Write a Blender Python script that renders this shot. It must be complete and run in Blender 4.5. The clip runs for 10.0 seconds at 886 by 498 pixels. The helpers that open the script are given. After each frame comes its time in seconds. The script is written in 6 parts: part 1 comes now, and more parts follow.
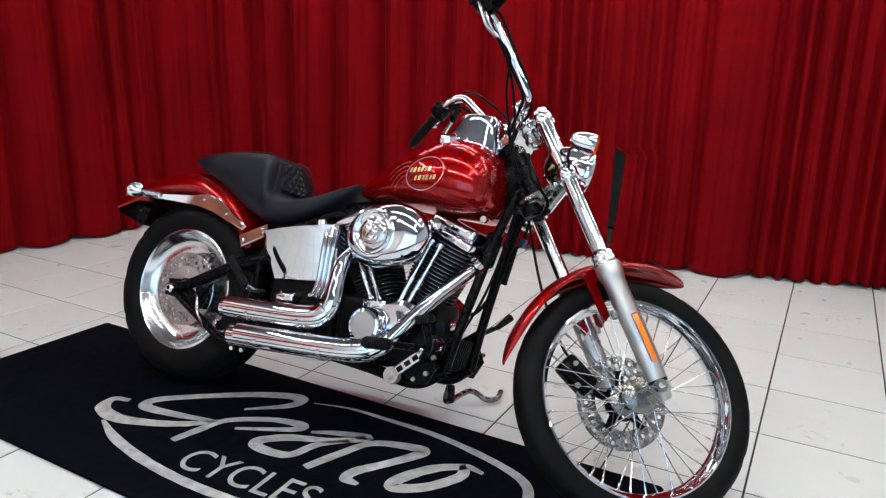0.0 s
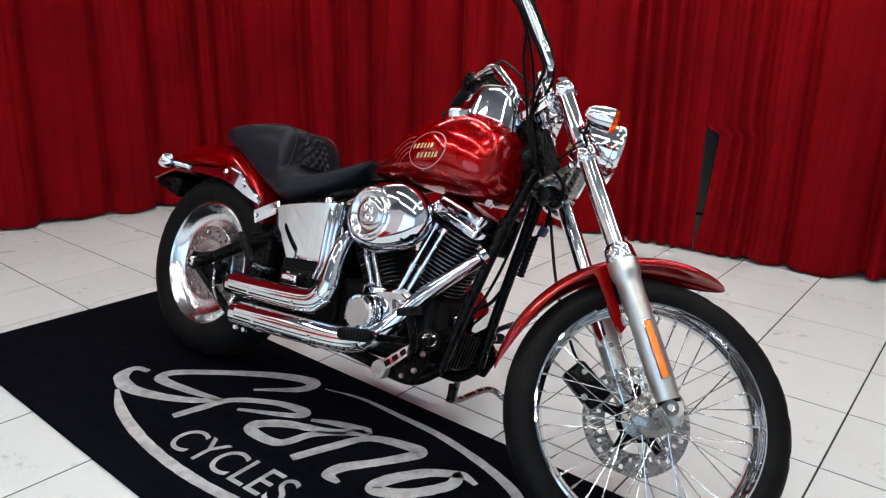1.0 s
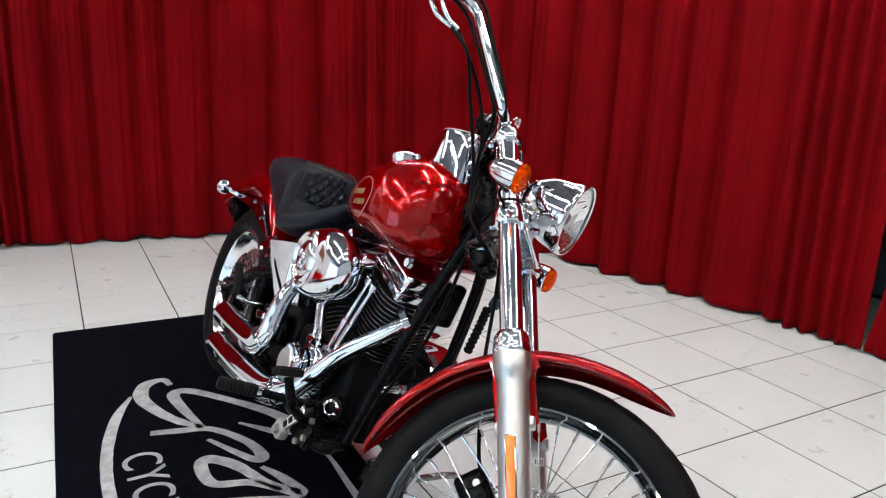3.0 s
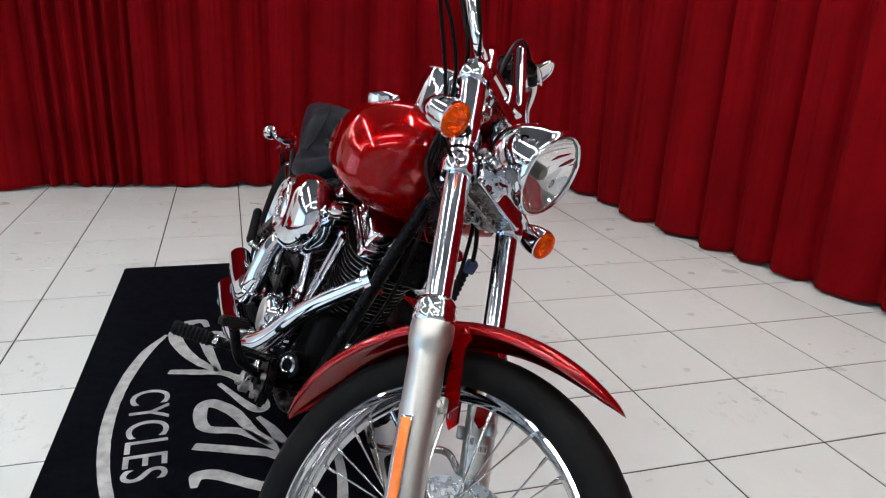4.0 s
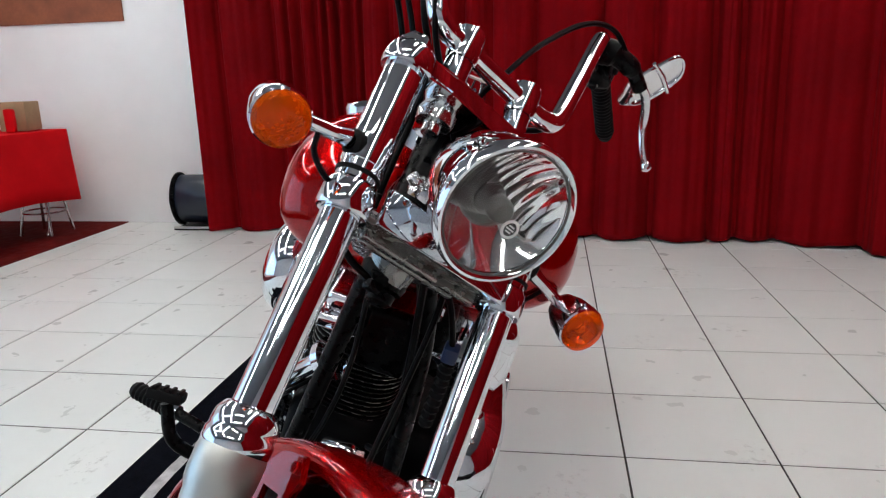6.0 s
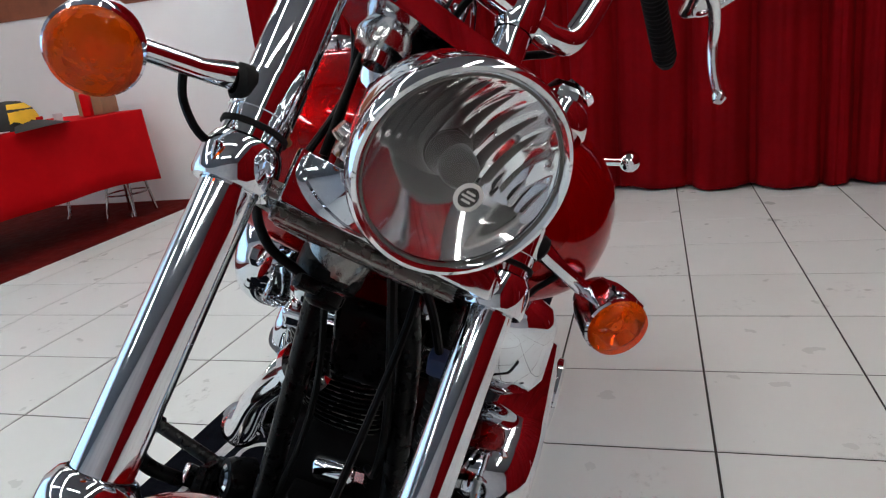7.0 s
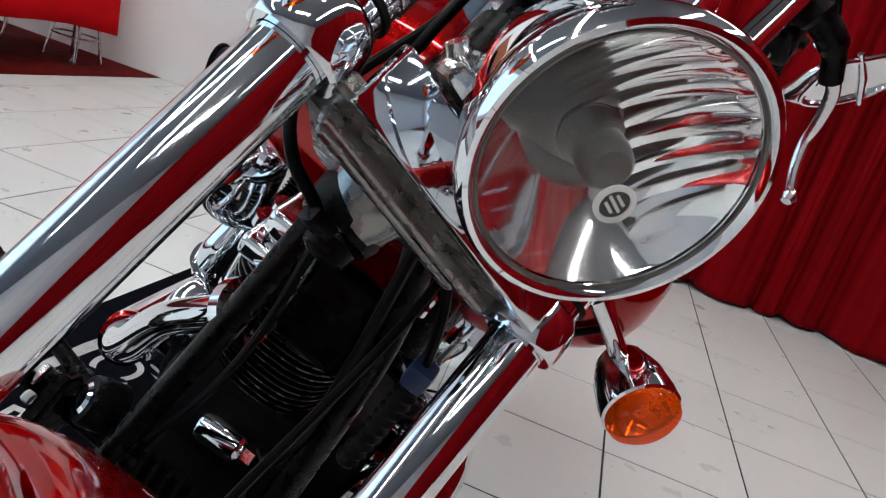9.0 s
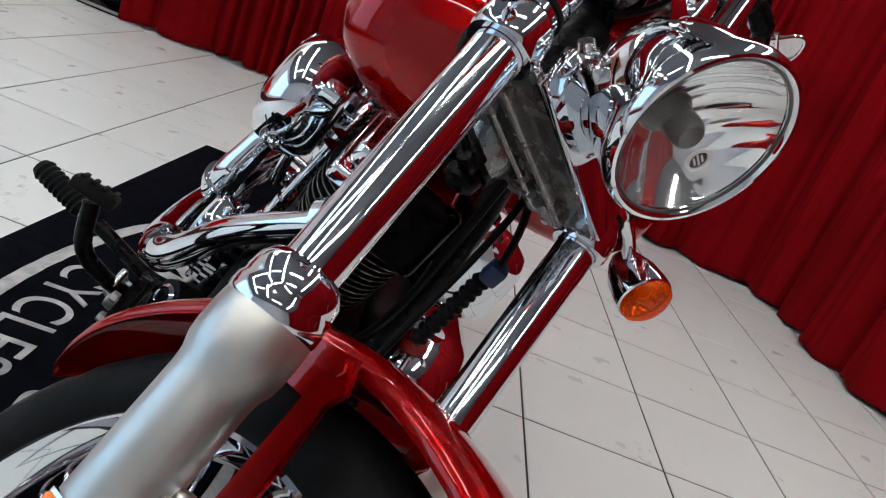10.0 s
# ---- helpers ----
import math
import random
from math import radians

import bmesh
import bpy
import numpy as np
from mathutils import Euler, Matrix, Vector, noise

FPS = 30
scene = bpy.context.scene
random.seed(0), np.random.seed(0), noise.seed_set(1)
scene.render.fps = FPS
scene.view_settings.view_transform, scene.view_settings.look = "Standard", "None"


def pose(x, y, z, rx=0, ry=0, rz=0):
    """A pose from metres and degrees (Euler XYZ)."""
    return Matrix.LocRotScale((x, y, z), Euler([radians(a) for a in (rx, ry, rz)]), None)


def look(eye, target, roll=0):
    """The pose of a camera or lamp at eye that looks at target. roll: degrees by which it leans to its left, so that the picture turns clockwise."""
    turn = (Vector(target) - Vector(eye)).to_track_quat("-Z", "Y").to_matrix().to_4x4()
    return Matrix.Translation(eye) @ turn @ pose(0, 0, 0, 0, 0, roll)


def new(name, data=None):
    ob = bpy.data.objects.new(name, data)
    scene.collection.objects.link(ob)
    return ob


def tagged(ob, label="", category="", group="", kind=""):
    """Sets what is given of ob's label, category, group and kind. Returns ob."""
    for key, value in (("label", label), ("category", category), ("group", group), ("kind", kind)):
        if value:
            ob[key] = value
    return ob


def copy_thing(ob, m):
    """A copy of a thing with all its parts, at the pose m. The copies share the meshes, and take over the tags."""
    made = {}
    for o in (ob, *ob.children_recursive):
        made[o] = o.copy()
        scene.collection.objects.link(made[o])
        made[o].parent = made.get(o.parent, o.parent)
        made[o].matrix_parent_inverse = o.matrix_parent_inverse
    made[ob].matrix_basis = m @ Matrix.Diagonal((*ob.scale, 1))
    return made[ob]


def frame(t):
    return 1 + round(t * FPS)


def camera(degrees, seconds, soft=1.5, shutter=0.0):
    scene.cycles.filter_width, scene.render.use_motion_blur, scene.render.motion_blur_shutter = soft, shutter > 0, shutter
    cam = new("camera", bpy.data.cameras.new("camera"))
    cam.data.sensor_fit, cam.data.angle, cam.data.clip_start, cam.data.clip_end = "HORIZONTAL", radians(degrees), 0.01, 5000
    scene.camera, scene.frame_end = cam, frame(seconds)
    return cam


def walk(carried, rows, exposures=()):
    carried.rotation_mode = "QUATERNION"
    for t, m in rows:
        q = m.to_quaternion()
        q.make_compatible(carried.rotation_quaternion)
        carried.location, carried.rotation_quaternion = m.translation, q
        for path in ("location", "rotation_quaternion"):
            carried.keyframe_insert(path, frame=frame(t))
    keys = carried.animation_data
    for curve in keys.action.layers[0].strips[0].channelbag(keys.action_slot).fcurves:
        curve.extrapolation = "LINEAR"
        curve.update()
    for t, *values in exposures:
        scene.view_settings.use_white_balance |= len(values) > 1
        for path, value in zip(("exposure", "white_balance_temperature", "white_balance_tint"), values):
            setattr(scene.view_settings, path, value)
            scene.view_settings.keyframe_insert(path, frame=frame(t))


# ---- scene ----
cam = camera(64.0, 10.0, 1.2)
LAMP_POWER = 36.0
EXPOSE = [(0, 0.06), (0.5, 0.0), (1.5, 0.09), (2.5, 0.25), (3.8, -0.06), (4.5, -0.08), (5.5, -0.09), (7, -0.42), (7.5, -0.29), (8.5, -0.14), (9, -0.22), (9.5, -0.34), (10, -0.3)]
PATH = [
    (0, (2.179, -1.764, 1.182), (1.257, -0.064, 0.673), 1.4),
    (0.5, (2.222, -1.617, 1.196), (1.206, 0.006, 0.62), 1.3),
    (1, (2.359, -1.402, 1.159), (1.156, 0.088, 0.581), 1.1),
    (1.5, (2.433, -1.19, 1.187), (1.097, 0.171, 0.585), 1.3),
    (2, (2.548, -1.006, 1.192), (1.075, 0.225, 0.631), 1.6),
    (2.5, (2.646, -0.741, 1.18), (1.016, 0.293, 0.654), 1.7),
    (2.7, (2.679, -0.676, 1.177), (1.015, 0.313, 0.67), 1.8),
    (3.8, (2.719, -0.301, 1.125), (0.933, 0.407, 0.569), 3.0),
    (4, (2.703, -0.169, 1.118), (0.881, 0.387, 0.511), 2.3),
    (4.5, (2.639, 0.007, 1.098), (0.768, 0.368, 0.491), 0.1),
    (5, (2.562, 0.153, 1.095), (0.652, 0.318, 0.523), -1.5),
    (5.5, (2.45, 0.322, 1.068), (0.52, 0.239, 0.549), -2.7),
    (5.7, (2.385, 0.384, 1.039), (0.452, 0.188, 0.564), -1.5),
    (7, (2.001, 0.534, 0.95), (0.17, -0.044, 0.389), -6.6),
    (7.5, (1.933, 0.573, 0.917), (0.161, -0.161, 0.351), -5.9),
    (8, (1.834, 0.555, 0.905), (0.087, -0.246, 0.355), 0.8),
    (8.5, (1.828, 0.518, 0.913), (0.042, -0.199, 0.368), 8.8),
    (9, (1.883, 0.391, 0.895), (-0.004, 0.051, 0.329), 17.7),
    (9.5, (2.0, 0.274, 0.873), (0.086, 0.186, 0.3), 21.3),
    (10, (2.106, 0.2, 0.886), (0.216, 0.309, 0.242), 22.7),
]
walk(cam, [(t, look(eye, target, roll)) for t, eye, target, roll in PATH], EXPOSE)

# ---- world and lights ----
world = bpy.data.worlds.new("showroom_world")
scene.world = world
world.use_nodes = True
_bg = world.node_tree.nodes["Background"]
_bg.inputs["Color"].default_value = (0.9, 0.95, 1.0, 1)
_bg.inputs["Strength"].default_value = 0.3


# ---- materials ----
def mat(name, color, rough=0.5, metal=0.0, coat=0.0, vary=0.0, scale=8.0, bump=0.0, bump_scale=60.0,
        rough_vary=0.0, sheen=0.0, spec=0.5, island=False, obj_vary=0.0, dirt=None, dirt_scale=3.0, dirt_amount=0.0, dirt_lo=0.56, dirt_span=0.18, dirt_detail=9.0, specks=0.0,
        transmission=0.0, alpha=1.0, emit=None, emit_strength=0.0):
    m = bpy.data.materials.new(name)
    m.use_nodes = True
    nt = m.node_tree
    b = nt.nodes["Principled BSDF"]
    b.inputs["Base Color"].default_value = (*color, 1)
    b.inputs["Roughness"].default_value = rough
    b.inputs["Metallic"].default_value = metal
    b.inputs["Coat Weight"].default_value = coat
    b.inputs["Coat Roughness"].default_value = 0.03
    b.inputs["Sheen Weight"].default_value = sheen
    b.inputs["Specular IOR Level"].default_value = spec
    b.inputs["Transmission Weight"].default_value = transmission
    b.inputs["Alpha"].default_value = alpha
    if emit:
        b.inputs["Emission Color"].default_value = (*emit, 1)
        b.inputs["Emission Strength"].default_value = emit_strength
    tc = nt.nodes.new("ShaderNodeNewGeometry")

    def noise_node(sc, detail=5.0):
        n = nt.nodes.new("ShaderNodeTexNoise")
        n.inputs["Scale"].default_value = sc
        n.inputs["Detail"].default_value = detail
        nt.links.new(tc.outputs["Position"], n.inputs["Vector"])
        return n

    def mix(fac, a, b_, blend="MIX"):
        x = nt.nodes.new("ShaderNodeMix")
        x.data_type, x.blend_type = "RGBA", blend
        for sock, val in ((x.inputs[0], fac), (x.inputs[6], a), (x.inputs[7], b_)):
            if isinstance(val, (int, float)):
                sock.default_value = val
            elif isinstance(val, tuple):
                sock.default_value = val
            else:
                nt.links.new(val, sock)
        return x.outputs[2]

    def ramp(src, lo, hi, a=0.0, z=1.0):
        r = nt.nodes.new("ShaderNodeMapRange")
        r.inputs[1].default_value, r.inputs[2].default_value = lo, hi
        r.inputs[3].default_value, r.inputs[4].default_value = a, z
        nt.links.new(src, r.inputs[0])
        return r.outputs[0]

    col = (*color, 1)
    if vary:
        n = noise_node(scale)
        n2 = noise_node(scale * 7)
        dark = tuple(c * (1 - vary) for c in color) + (1,)
        light = tuple(min(1, c * (1 + vary)) for c in color) + (1,)
        col = mix(ramp(n.outputs["Fac"], 0.3, 0.7), dark, light)
        col = mix(ramp(n2.outputs["Fac"], 0.35, 0.75, 0, 0.35), col, dark)
    if dirt:
        n = noise_node(dirt_scale, dirt_detail)
        n.inputs["Roughness"].default_value = 0.62
        col = mix(ramp(n.outputs["Fac"], dirt_lo, dirt_lo + dirt_span, 0, dirt_amount), col, (*dirt, 1))
    if specks:
        n, fine = noise_node(specks * 0.45, 4), noise_node(specks * 5, 9)
        fine.inputs["Roughness"].default_value = 0.7
        both = nt.nodes.new("ShaderNodeMath")
        both.operation = "MULTIPLY"
        nt.links.new(ramp(n.outputs["Fac"], 0.59, 0.74), both.inputs[0])
        nt.links.new(ramp(fine.outputs["Fac"], 0.53, 0.66), both.inputs[1])
        col = mix(both.outputs[0], col, tuple(c * 0.22 for c in color) + (1,))
    if obj_vary or island:
        g = nt.nodes.new("ShaderNodeNewGeometry" if island else "ShaderNodeObjectInfo")
        hsv = nt.nodes.new("ShaderNodeHueSaturation")
        nt.links.new(ramp(g.outputs["Random Per Island" if island else "Random"], 0, 1, 1 - obj_vary, 1 + obj_vary), hsv.inputs["Value"])
        if isinstance(col, tuple):
            hsv.inputs["Color"].default_value = col
        else:
            nt.links.new(col, hsv.inputs["Color"])
        col = hsv.outputs["Color"]
    if not isinstance(col, tuple):
        nt.links.new(col, b.inputs["Base Color"])
    if rough_vary:
        n = noise_node(scale * 3)
        nt.links.new(ramp(n.outputs["Fac"], 0.3, 0.7, max(0, rough - rough_vary), rough + rough_vary), b.inputs["Roughness"])
    if bump:
        n = noise_node(bump_scale, 6)
        bp = nt.nodes.new("ShaderNodeBump")
        bp.inputs["Strength"].default_value = bump
        bp.inputs["Distance"].default_value = 0.004
        nt.links.new(n.outputs["Fac"], bp.inputs["Height"])
        nt.links.new(bp.outputs["Normal"], b.inputs["Normal"])
    return m


CHROME = mat("chrome", (0.75, 0.78, 0.815), 0.045, 1.0, vary=0.03, scale=5, rough_vary=0.03)
CHROME_WORN = mat("worn_chrome", (0.62, 0.62, 0.62), 0.16, 1.0, vary=0.12, scale=14, rough_vary=0.09, bump=0.05, bump_scale=90)
ALU = mat("satin_aluminium", (0.54, 0.54, 0.515), 0.40, 1.0, vary=0.06, scale=12, rough_vary=0.06, bump=0.06, bump_scale=180)
ALU_POLISH = mat("polished_aluminium", (0.78, 0.79, 0.81), 0.19, 1.0, vary=0.06, scale=9, rough_vary=0.06)
STEEL = mat("brake_disc_steel", (0.40, 0.40, 0.40), 0.26, 1.0, vary=0.10, scale=22, rough_vary=0.08, bump=0.08, bump_scale=240)
ZINC = mat("zinc_bolt", (0.55, 0.54, 0.50), 0.32, 1.0, vary=0.1, scale=40)
PAINT = mat("candy_red_paint", (0.30, 0.0004, 0.0008), 0.27, 0.66, coat=1.0, vary=0.06, scale=4, bump=0.012, bump_scale=420, spec=0.0)
PAINT.node_tree.nodes["Principled BSDF"].inputs["Specular Tint"].default_value = (0.8, 0.01, 0.015, 1)
PAINT.node_tree.nodes["Principled BSDF"].inputs["Coat IOR"].default_value = 1.45
PAINT.node_tree.nodes["Principled BSDF"].inputs["Coat Roughness"].default_value = 0.015
BLACK = mat("black_powder_coat", (0.0020, 0.0020, 0.0024), 0.30, 0.0, spec=0.10, vary=0.25, scale=20, rough_vary=0.12, bump=0.12, bump_scale=260)
BLACK_FIN = mat("black_engine_finish", (0.004, 0.004, 0.0045), 0.42, 0.0, spec=0.10, vary=0.3, scale=16, rough_vary=0.12, bump=0.15, bump_scale=200)
RUBBER = mat("black_rubber", (0.007, 0.007, 0.0075), 0.6, spec=0.08, vary=0.22, scale=18, rough_vary=0.12, bump=0.15, bump_scale=150)
TYRE_MAT = mat("tyre_rubber", (0.0045, 0.0045, 0.0050), 0.55, 0.0, spec=0.08, vary=0.25, scale=12, rough_vary=0.10, bump=0.18, bump_scale=120, dirt=(0.10, 0.09, 0.08), dirt_scale=9, dirt_amount=0.07)
LEATHER = mat("black_vinyl", (0.007, 0.009, 0.0140), 0.46, 0.0, spec=0.2, vary=0.18, scale=10, rough_vary=0.08, bump=0.35, bump_scale=260)
CABLE = mat("cable_sheath", (0.002, 0.002, 0.0023), 0.42, 0.0, spec=0.08, vary=0.2, scale=30, bump=0.1, bump_scale=300)
REFLECTOR = mat("orange_reflector", (0.92, 0.20, 0.01), 0.18, 0.0, coat=0.6, vary=0.10, scale=60, bump=0.5, bump_scale=420)
MIRROR = mat("headlamp_mirror", (0.93, 0.93, 0.93), 0.07, 1.0, vary=0.05, scale=20)
BULB_GREY = mat("bulb_shield", (0.11, 0.105, 0.10), 0.32, 0.5, vary=0.15, scale=30)
GOLD = mat("gold_print", (0.52, 0.38, 0.17), 0.35, 0.4, coat=0.5, vary=0.1, scale=60)
SILVER_PRINT = mat("silver_print", (0.42, 0.16, 0.15), 0.35, 0.4, coat=0.5, vary=0.1, scale=60)
WHITE_LABEL = mat("white_label", (0.75, 0.75, 0.73), 0.5, vary=0.05, scale=40)
DARK_PRINT = mat("dark_print", (0.03, 0.03, 0.03), 0.5, vary=0.2, scale=40)
BLUE_PLASTIC = mat("blue_plastic", (0.015, 0.03, 0.085), 0.4, vary=0.15, scale=30)
DIAL = mat("dial_face", (0.55, 0.52, 0.45), 0.4, vary=0.1, scale=30)
TILE_MAT = mat("ceramic_tile", (0.665, 0.698, 0.690), 0.30, 0.0, vary=0.010, scale=3, rough_vary=0.03, obj_vary=0.02, bump=0.03, bump_scale=25,
               dirt=(0.34, 0.32, 0.30), dirt_scale=2.6, dirt_amount=0.16, dirt_lo=0.54, dirt_span=0.34, dirt_detail=5.0, specks=7.0)
TILE_REST = mat("ceramic_tile_far", (0.665, 0.698, 0.690), 0.30, 0.0, vary=0.010, scale=3, rough_vary=0.03, obj_vary=0.025, island=True, bump=0.05, bump_scale=25,
                dirt=(0.34, 0.32, 0.30), dirt_scale=2.6, dirt_amount=0.16, dirt_lo=0.54, dirt_span=0.34, dirt_detail=5.0, specks=7.0)
GROUT = mat("dark_grout", (0.022, 0.021, 0.020), 0.8, vary=0.3, scale=20, bump=0.3, bump_scale=120)
RED_FLOOR = mat("dark_red_floor", (0.10, 0.005, 0.004), 0.75, spec=0.05, vary=0.25, scale=6, rough_vary=0.1, bump=0.1)
WALL = mat("white_wall_paint", (0.85, 0.865, 0.88), 0.7, vary=0.035, scale=1.6, bump=0.1, bump_scale=70)
GREY_WALL = mat("grey_wall_paint", (0.60, 0.61, 0.62), 0.7, vary=0.06, scale=2.0, bump=0.1, bump_scale=70)
CEIL = mat("ceiling_paint", (0.16, 0.168, 0.18), 0.8, vary=0.03, scale=2.0)
DARK_WALL = mat("grey_showroom_wall", (0.46, 0.47, 0.49), 0.6, vary=0.1, scale=2.0)
CURTAIN = mat("red_velvet_curtain", (0.174, 0.0009, 0.0030), 0.85, 0.0, vary=0.2, scale=2.5, sheen=0.0, bump=0.25, bump_scale=320, spec=0.06)
CARPET = mat("black_carpet", (0.0040, 0.0046, 0.0075), 0.92, vary=0.35, scale=30, bump=0.8, bump_scale=420, spec=0.02)
CARPET_PRINT = mat("white_carpet_print", (0.50, 0.50, 0.50), 0.9, vary=0.28, scale=26, bump=0.8, bump_scale=420, spec=0.15, dirt=(0.14, 0.14, 0.14), dirt_scale=40, dirt_amount=0.55)
CLOTH = mat("red_table_cloth", (0.56, 0.003, 0.007), 0.8, vary=0.10, scale=5, spec=0.08, bump=0.15, bump_scale=260)
DAYLIGHT = mat("daylight_outside", (0.4, 0.5, 0.6), 0.9, emit=(0.46, 0.72, 1.0), emit_strength=2.4)
FRAME_WHITE = mat("white_window_frame", (0.75, 0.76, 0.77), 0.4, vary=0.04, scale=9)
LAMP = mat("lamp_diffuser", (0.9, 0.9, 0.9), 0.5, emit=(1.0, 0.985, 0.95), emit_strength=LAMP_POWER)
LAMP_BODY = mat("lamp_body", (0.7, 0.7, 0.7), 0.5, vary=0.05)
WOOD_BROWN = mat("brown_panel", (0.26, 0.075, 0.03), 0.5, vary=0.25, scale=7, bump=0.1)
CARDBOARD = mat("cardboard", (0.34, 0.22, 0.12), 0.8, vary=0.12, scale=12, bump=0.1)
YELLOW = mat("yellow_cloth", (0.85, 0.48, 0.02), 0.7, vary=0.1, scale=14, bump=0.2)
BLACK_CLOTH = mat("black_cloth", (0.02, 0.02, 0.022), 0.8, vary=0.25, scale=14, bump=0.3)
GREEN_CLOTH = mat("green_cloth", (0.03, 0.07, 0.05), 0.8, vary=0.2, scale=14, bump=0.3)
NAVY = mat("navy_shell", (0.0090, 0.0158, 0.0315), 0.35, coat=0.3, vary=0.15, scale=8)
WHITE_PLASTIC = mat("white_plastic", (0.72, 0.73, 0.75), 0.4, vary=0.05, scale=10)


def glass(name, gloss):
    """Clear thin glass: light goes straight through, a little is mirrored."""
    m = bpy.data.materials.new(name)
    m.use_nodes = True
    nt = m.node_tree
    nt.nodes.remove(nt.nodes["Principled BSDF"])
    clear, shine, mixer = nt.nodes.new("ShaderNodeBsdfTransparent"), nt.nodes.new("ShaderNodeBsdfGlossy"), nt.nodes.new("ShaderNodeMixShader")
    clear.inputs["Color"].default_value = (0.97, 0.98, 0.98, 1)
    shine.inputs["Roughness"].default_value = 0.02
    mixer.inputs[0].default_value = gloss
    nt.links.new(clear.outputs[0], mixer.inputs[1])
    nt.links.new(shine.outputs[0], mixer.inputs[2])
    nt.links.new(mixer.outputs[0], nt.nodes["Material Output"].inputs["Surface"])
    return m


def tinted_lens(name, tint, body):
    """Moulded coloured plastic: part of the light goes through, tinted, part is scattered and mirrored."""
    m = bpy.data.materials.new(name)
    m.use_nodes = True
    nt = m.node_tree
    p = nt.nodes["Principled BSDF"]
    p.inputs["Base Color"].default_value = (*body, 1)
    p.inputs["Roughness"].default_value = 0.12
    clear, mixer, wave, geo, bump = (nt.nodes.new(k) for k in ("ShaderNodeBsdfTransparent", "ShaderNodeMixShader", "ShaderNodeTexVoronoi", "ShaderNodeNewGeometry", "ShaderNodeBump"))
    clear.inputs["Color"].default_value = (*tint, 1)
    wave.inputs["Scale"].default_value = 210
    bump.inputs["Strength"].default_value = 0.35
    bump.inputs["Distance"].default_value = 0.003
    mixer.inputs[0].default_value = 0.30
    nt.links.new(geo.outputs["Position"], wave.inputs["Vector"])
    nt.links.new(wave.outputs["Distance"], bump.inputs["Height"])
    nt.links.new(bump.outputs["Normal"], p.inputs["Normal"])
    nt.links.new(clear.outputs[0], mixer.inputs[1])
    nt.links.new(p.outputs[0], mixer.inputs[2])
    nt.links.new(mixer.outputs[0], nt.nodes["Material Output"].inputs["Surface"])
    return m


GLASS = glass("clear_glass", 0.05)
AMBER = tinted_lens("amber_lens", (1.0, 0.24, 0.004), (0.90, 0.15, 0.003))
BRASS = mat("brass", (0.45, 0.32, 0.14), 0.3, 1.0, vary=0.15, scale=60)
GLASS_FROST = mat("frosted_bulb", (0.8, 0.5, 0.3), 0.3, coat=0.5, vary=0.05, scale=60)
CAST = mat("dull_cast_metal", (0.24, 0.235, 0.225), 0.24, 0.9, vary=0.2, scale=18, rough_vary=0.1, bump=0.15, bump_scale=120)


# ---- mesh helpers ----
V = Vector


def spline(points, n=8, closed=False):
    """Points of a smooth curve through the given ones."""
    pts = [V(p) for p in points]
    out = []
    last = len(pts) if closed else len(pts) - 1
    for i in range(last):
        if closed:
            p0, p1, p2, p3 = pts[i - 1], pts[i], pts[(i + 1) % len(pts)], pts[(i + 2) % len(pts)]
        else:
            p1, p2 = pts[i], pts[i + 1]
            p0 = pts[i - 1] if i else p1 * 2 - p2
            p3 = pts[i + 2] if i + 2 < len(pts) else p2 * 2 - p1
        for k in range(n):
            t = k / n
            out.append(0.5 * ((2 * p1) + (p2 - p0) * t + (2 * p0 - 5 * p1 + 4 * p2 - p3) * t * t + (3 * p1 - p0 - 3 * p2 + p3) * t ** 3))
    if not closed:
        out.append(pts[-1])
    return out


def ring_faces(bm, a, b):
    n = len(a)
    for i in range(n):
        try:
            bm.faces.new((a[i], a[(i + 1) % n], b[(i + 1) % n], b[i]))
        except ValueError:
            pass


def sweep(path, radius, seg=12, caps=True, closed=False, bm=None, flat=1.0, twist_up=None):
    """A tube along a path; radius a number or one a point; flat squeezes it across."""
    bm = bm or bmesh.new()
    path = [V(p) for p in path]
    n = len(path)
    rad = radius if isinstance(radius, (list, tuple)) else [radius] * n
    if closed:
        tang = [(path[(i + 1) % n] - path[i - 1]).normalized() for i in range(n)]
    else:
        tang = [(path[min(i + 1, n - 1)] - path[max(i - 1, 0)]).normalized() for i in range(n)]
    up = V(twist_up) if twist_up else (V((0, 0, 1)) if abs(tang[0].z) < 0.9 else V((1, 0, 0)))
    side = tang[0].cross(up).normalized()
    rings = []
    for i in range(n):
        side = (side - tang[i] * side.dot(tang[i])).normalized()
        nrm = side.cross(tang[i])
        rings.append([bm.verts.new(path[i] + rad[i] * (math.cos(a) * side + math.sin(a) * flat * nrm))
                      for a in (2 * math.pi * k / seg for k in range(seg))])
    for i in range(n - 1):
        ring_faces(bm, rings[i], rings[i + 1])
    if closed:
        ring_faces(bm, rings[-1], rings[0])
    elif caps:
        bm.faces.new(rings[0][::-1])
        bm.faces.new(rings[-1])
    return bm


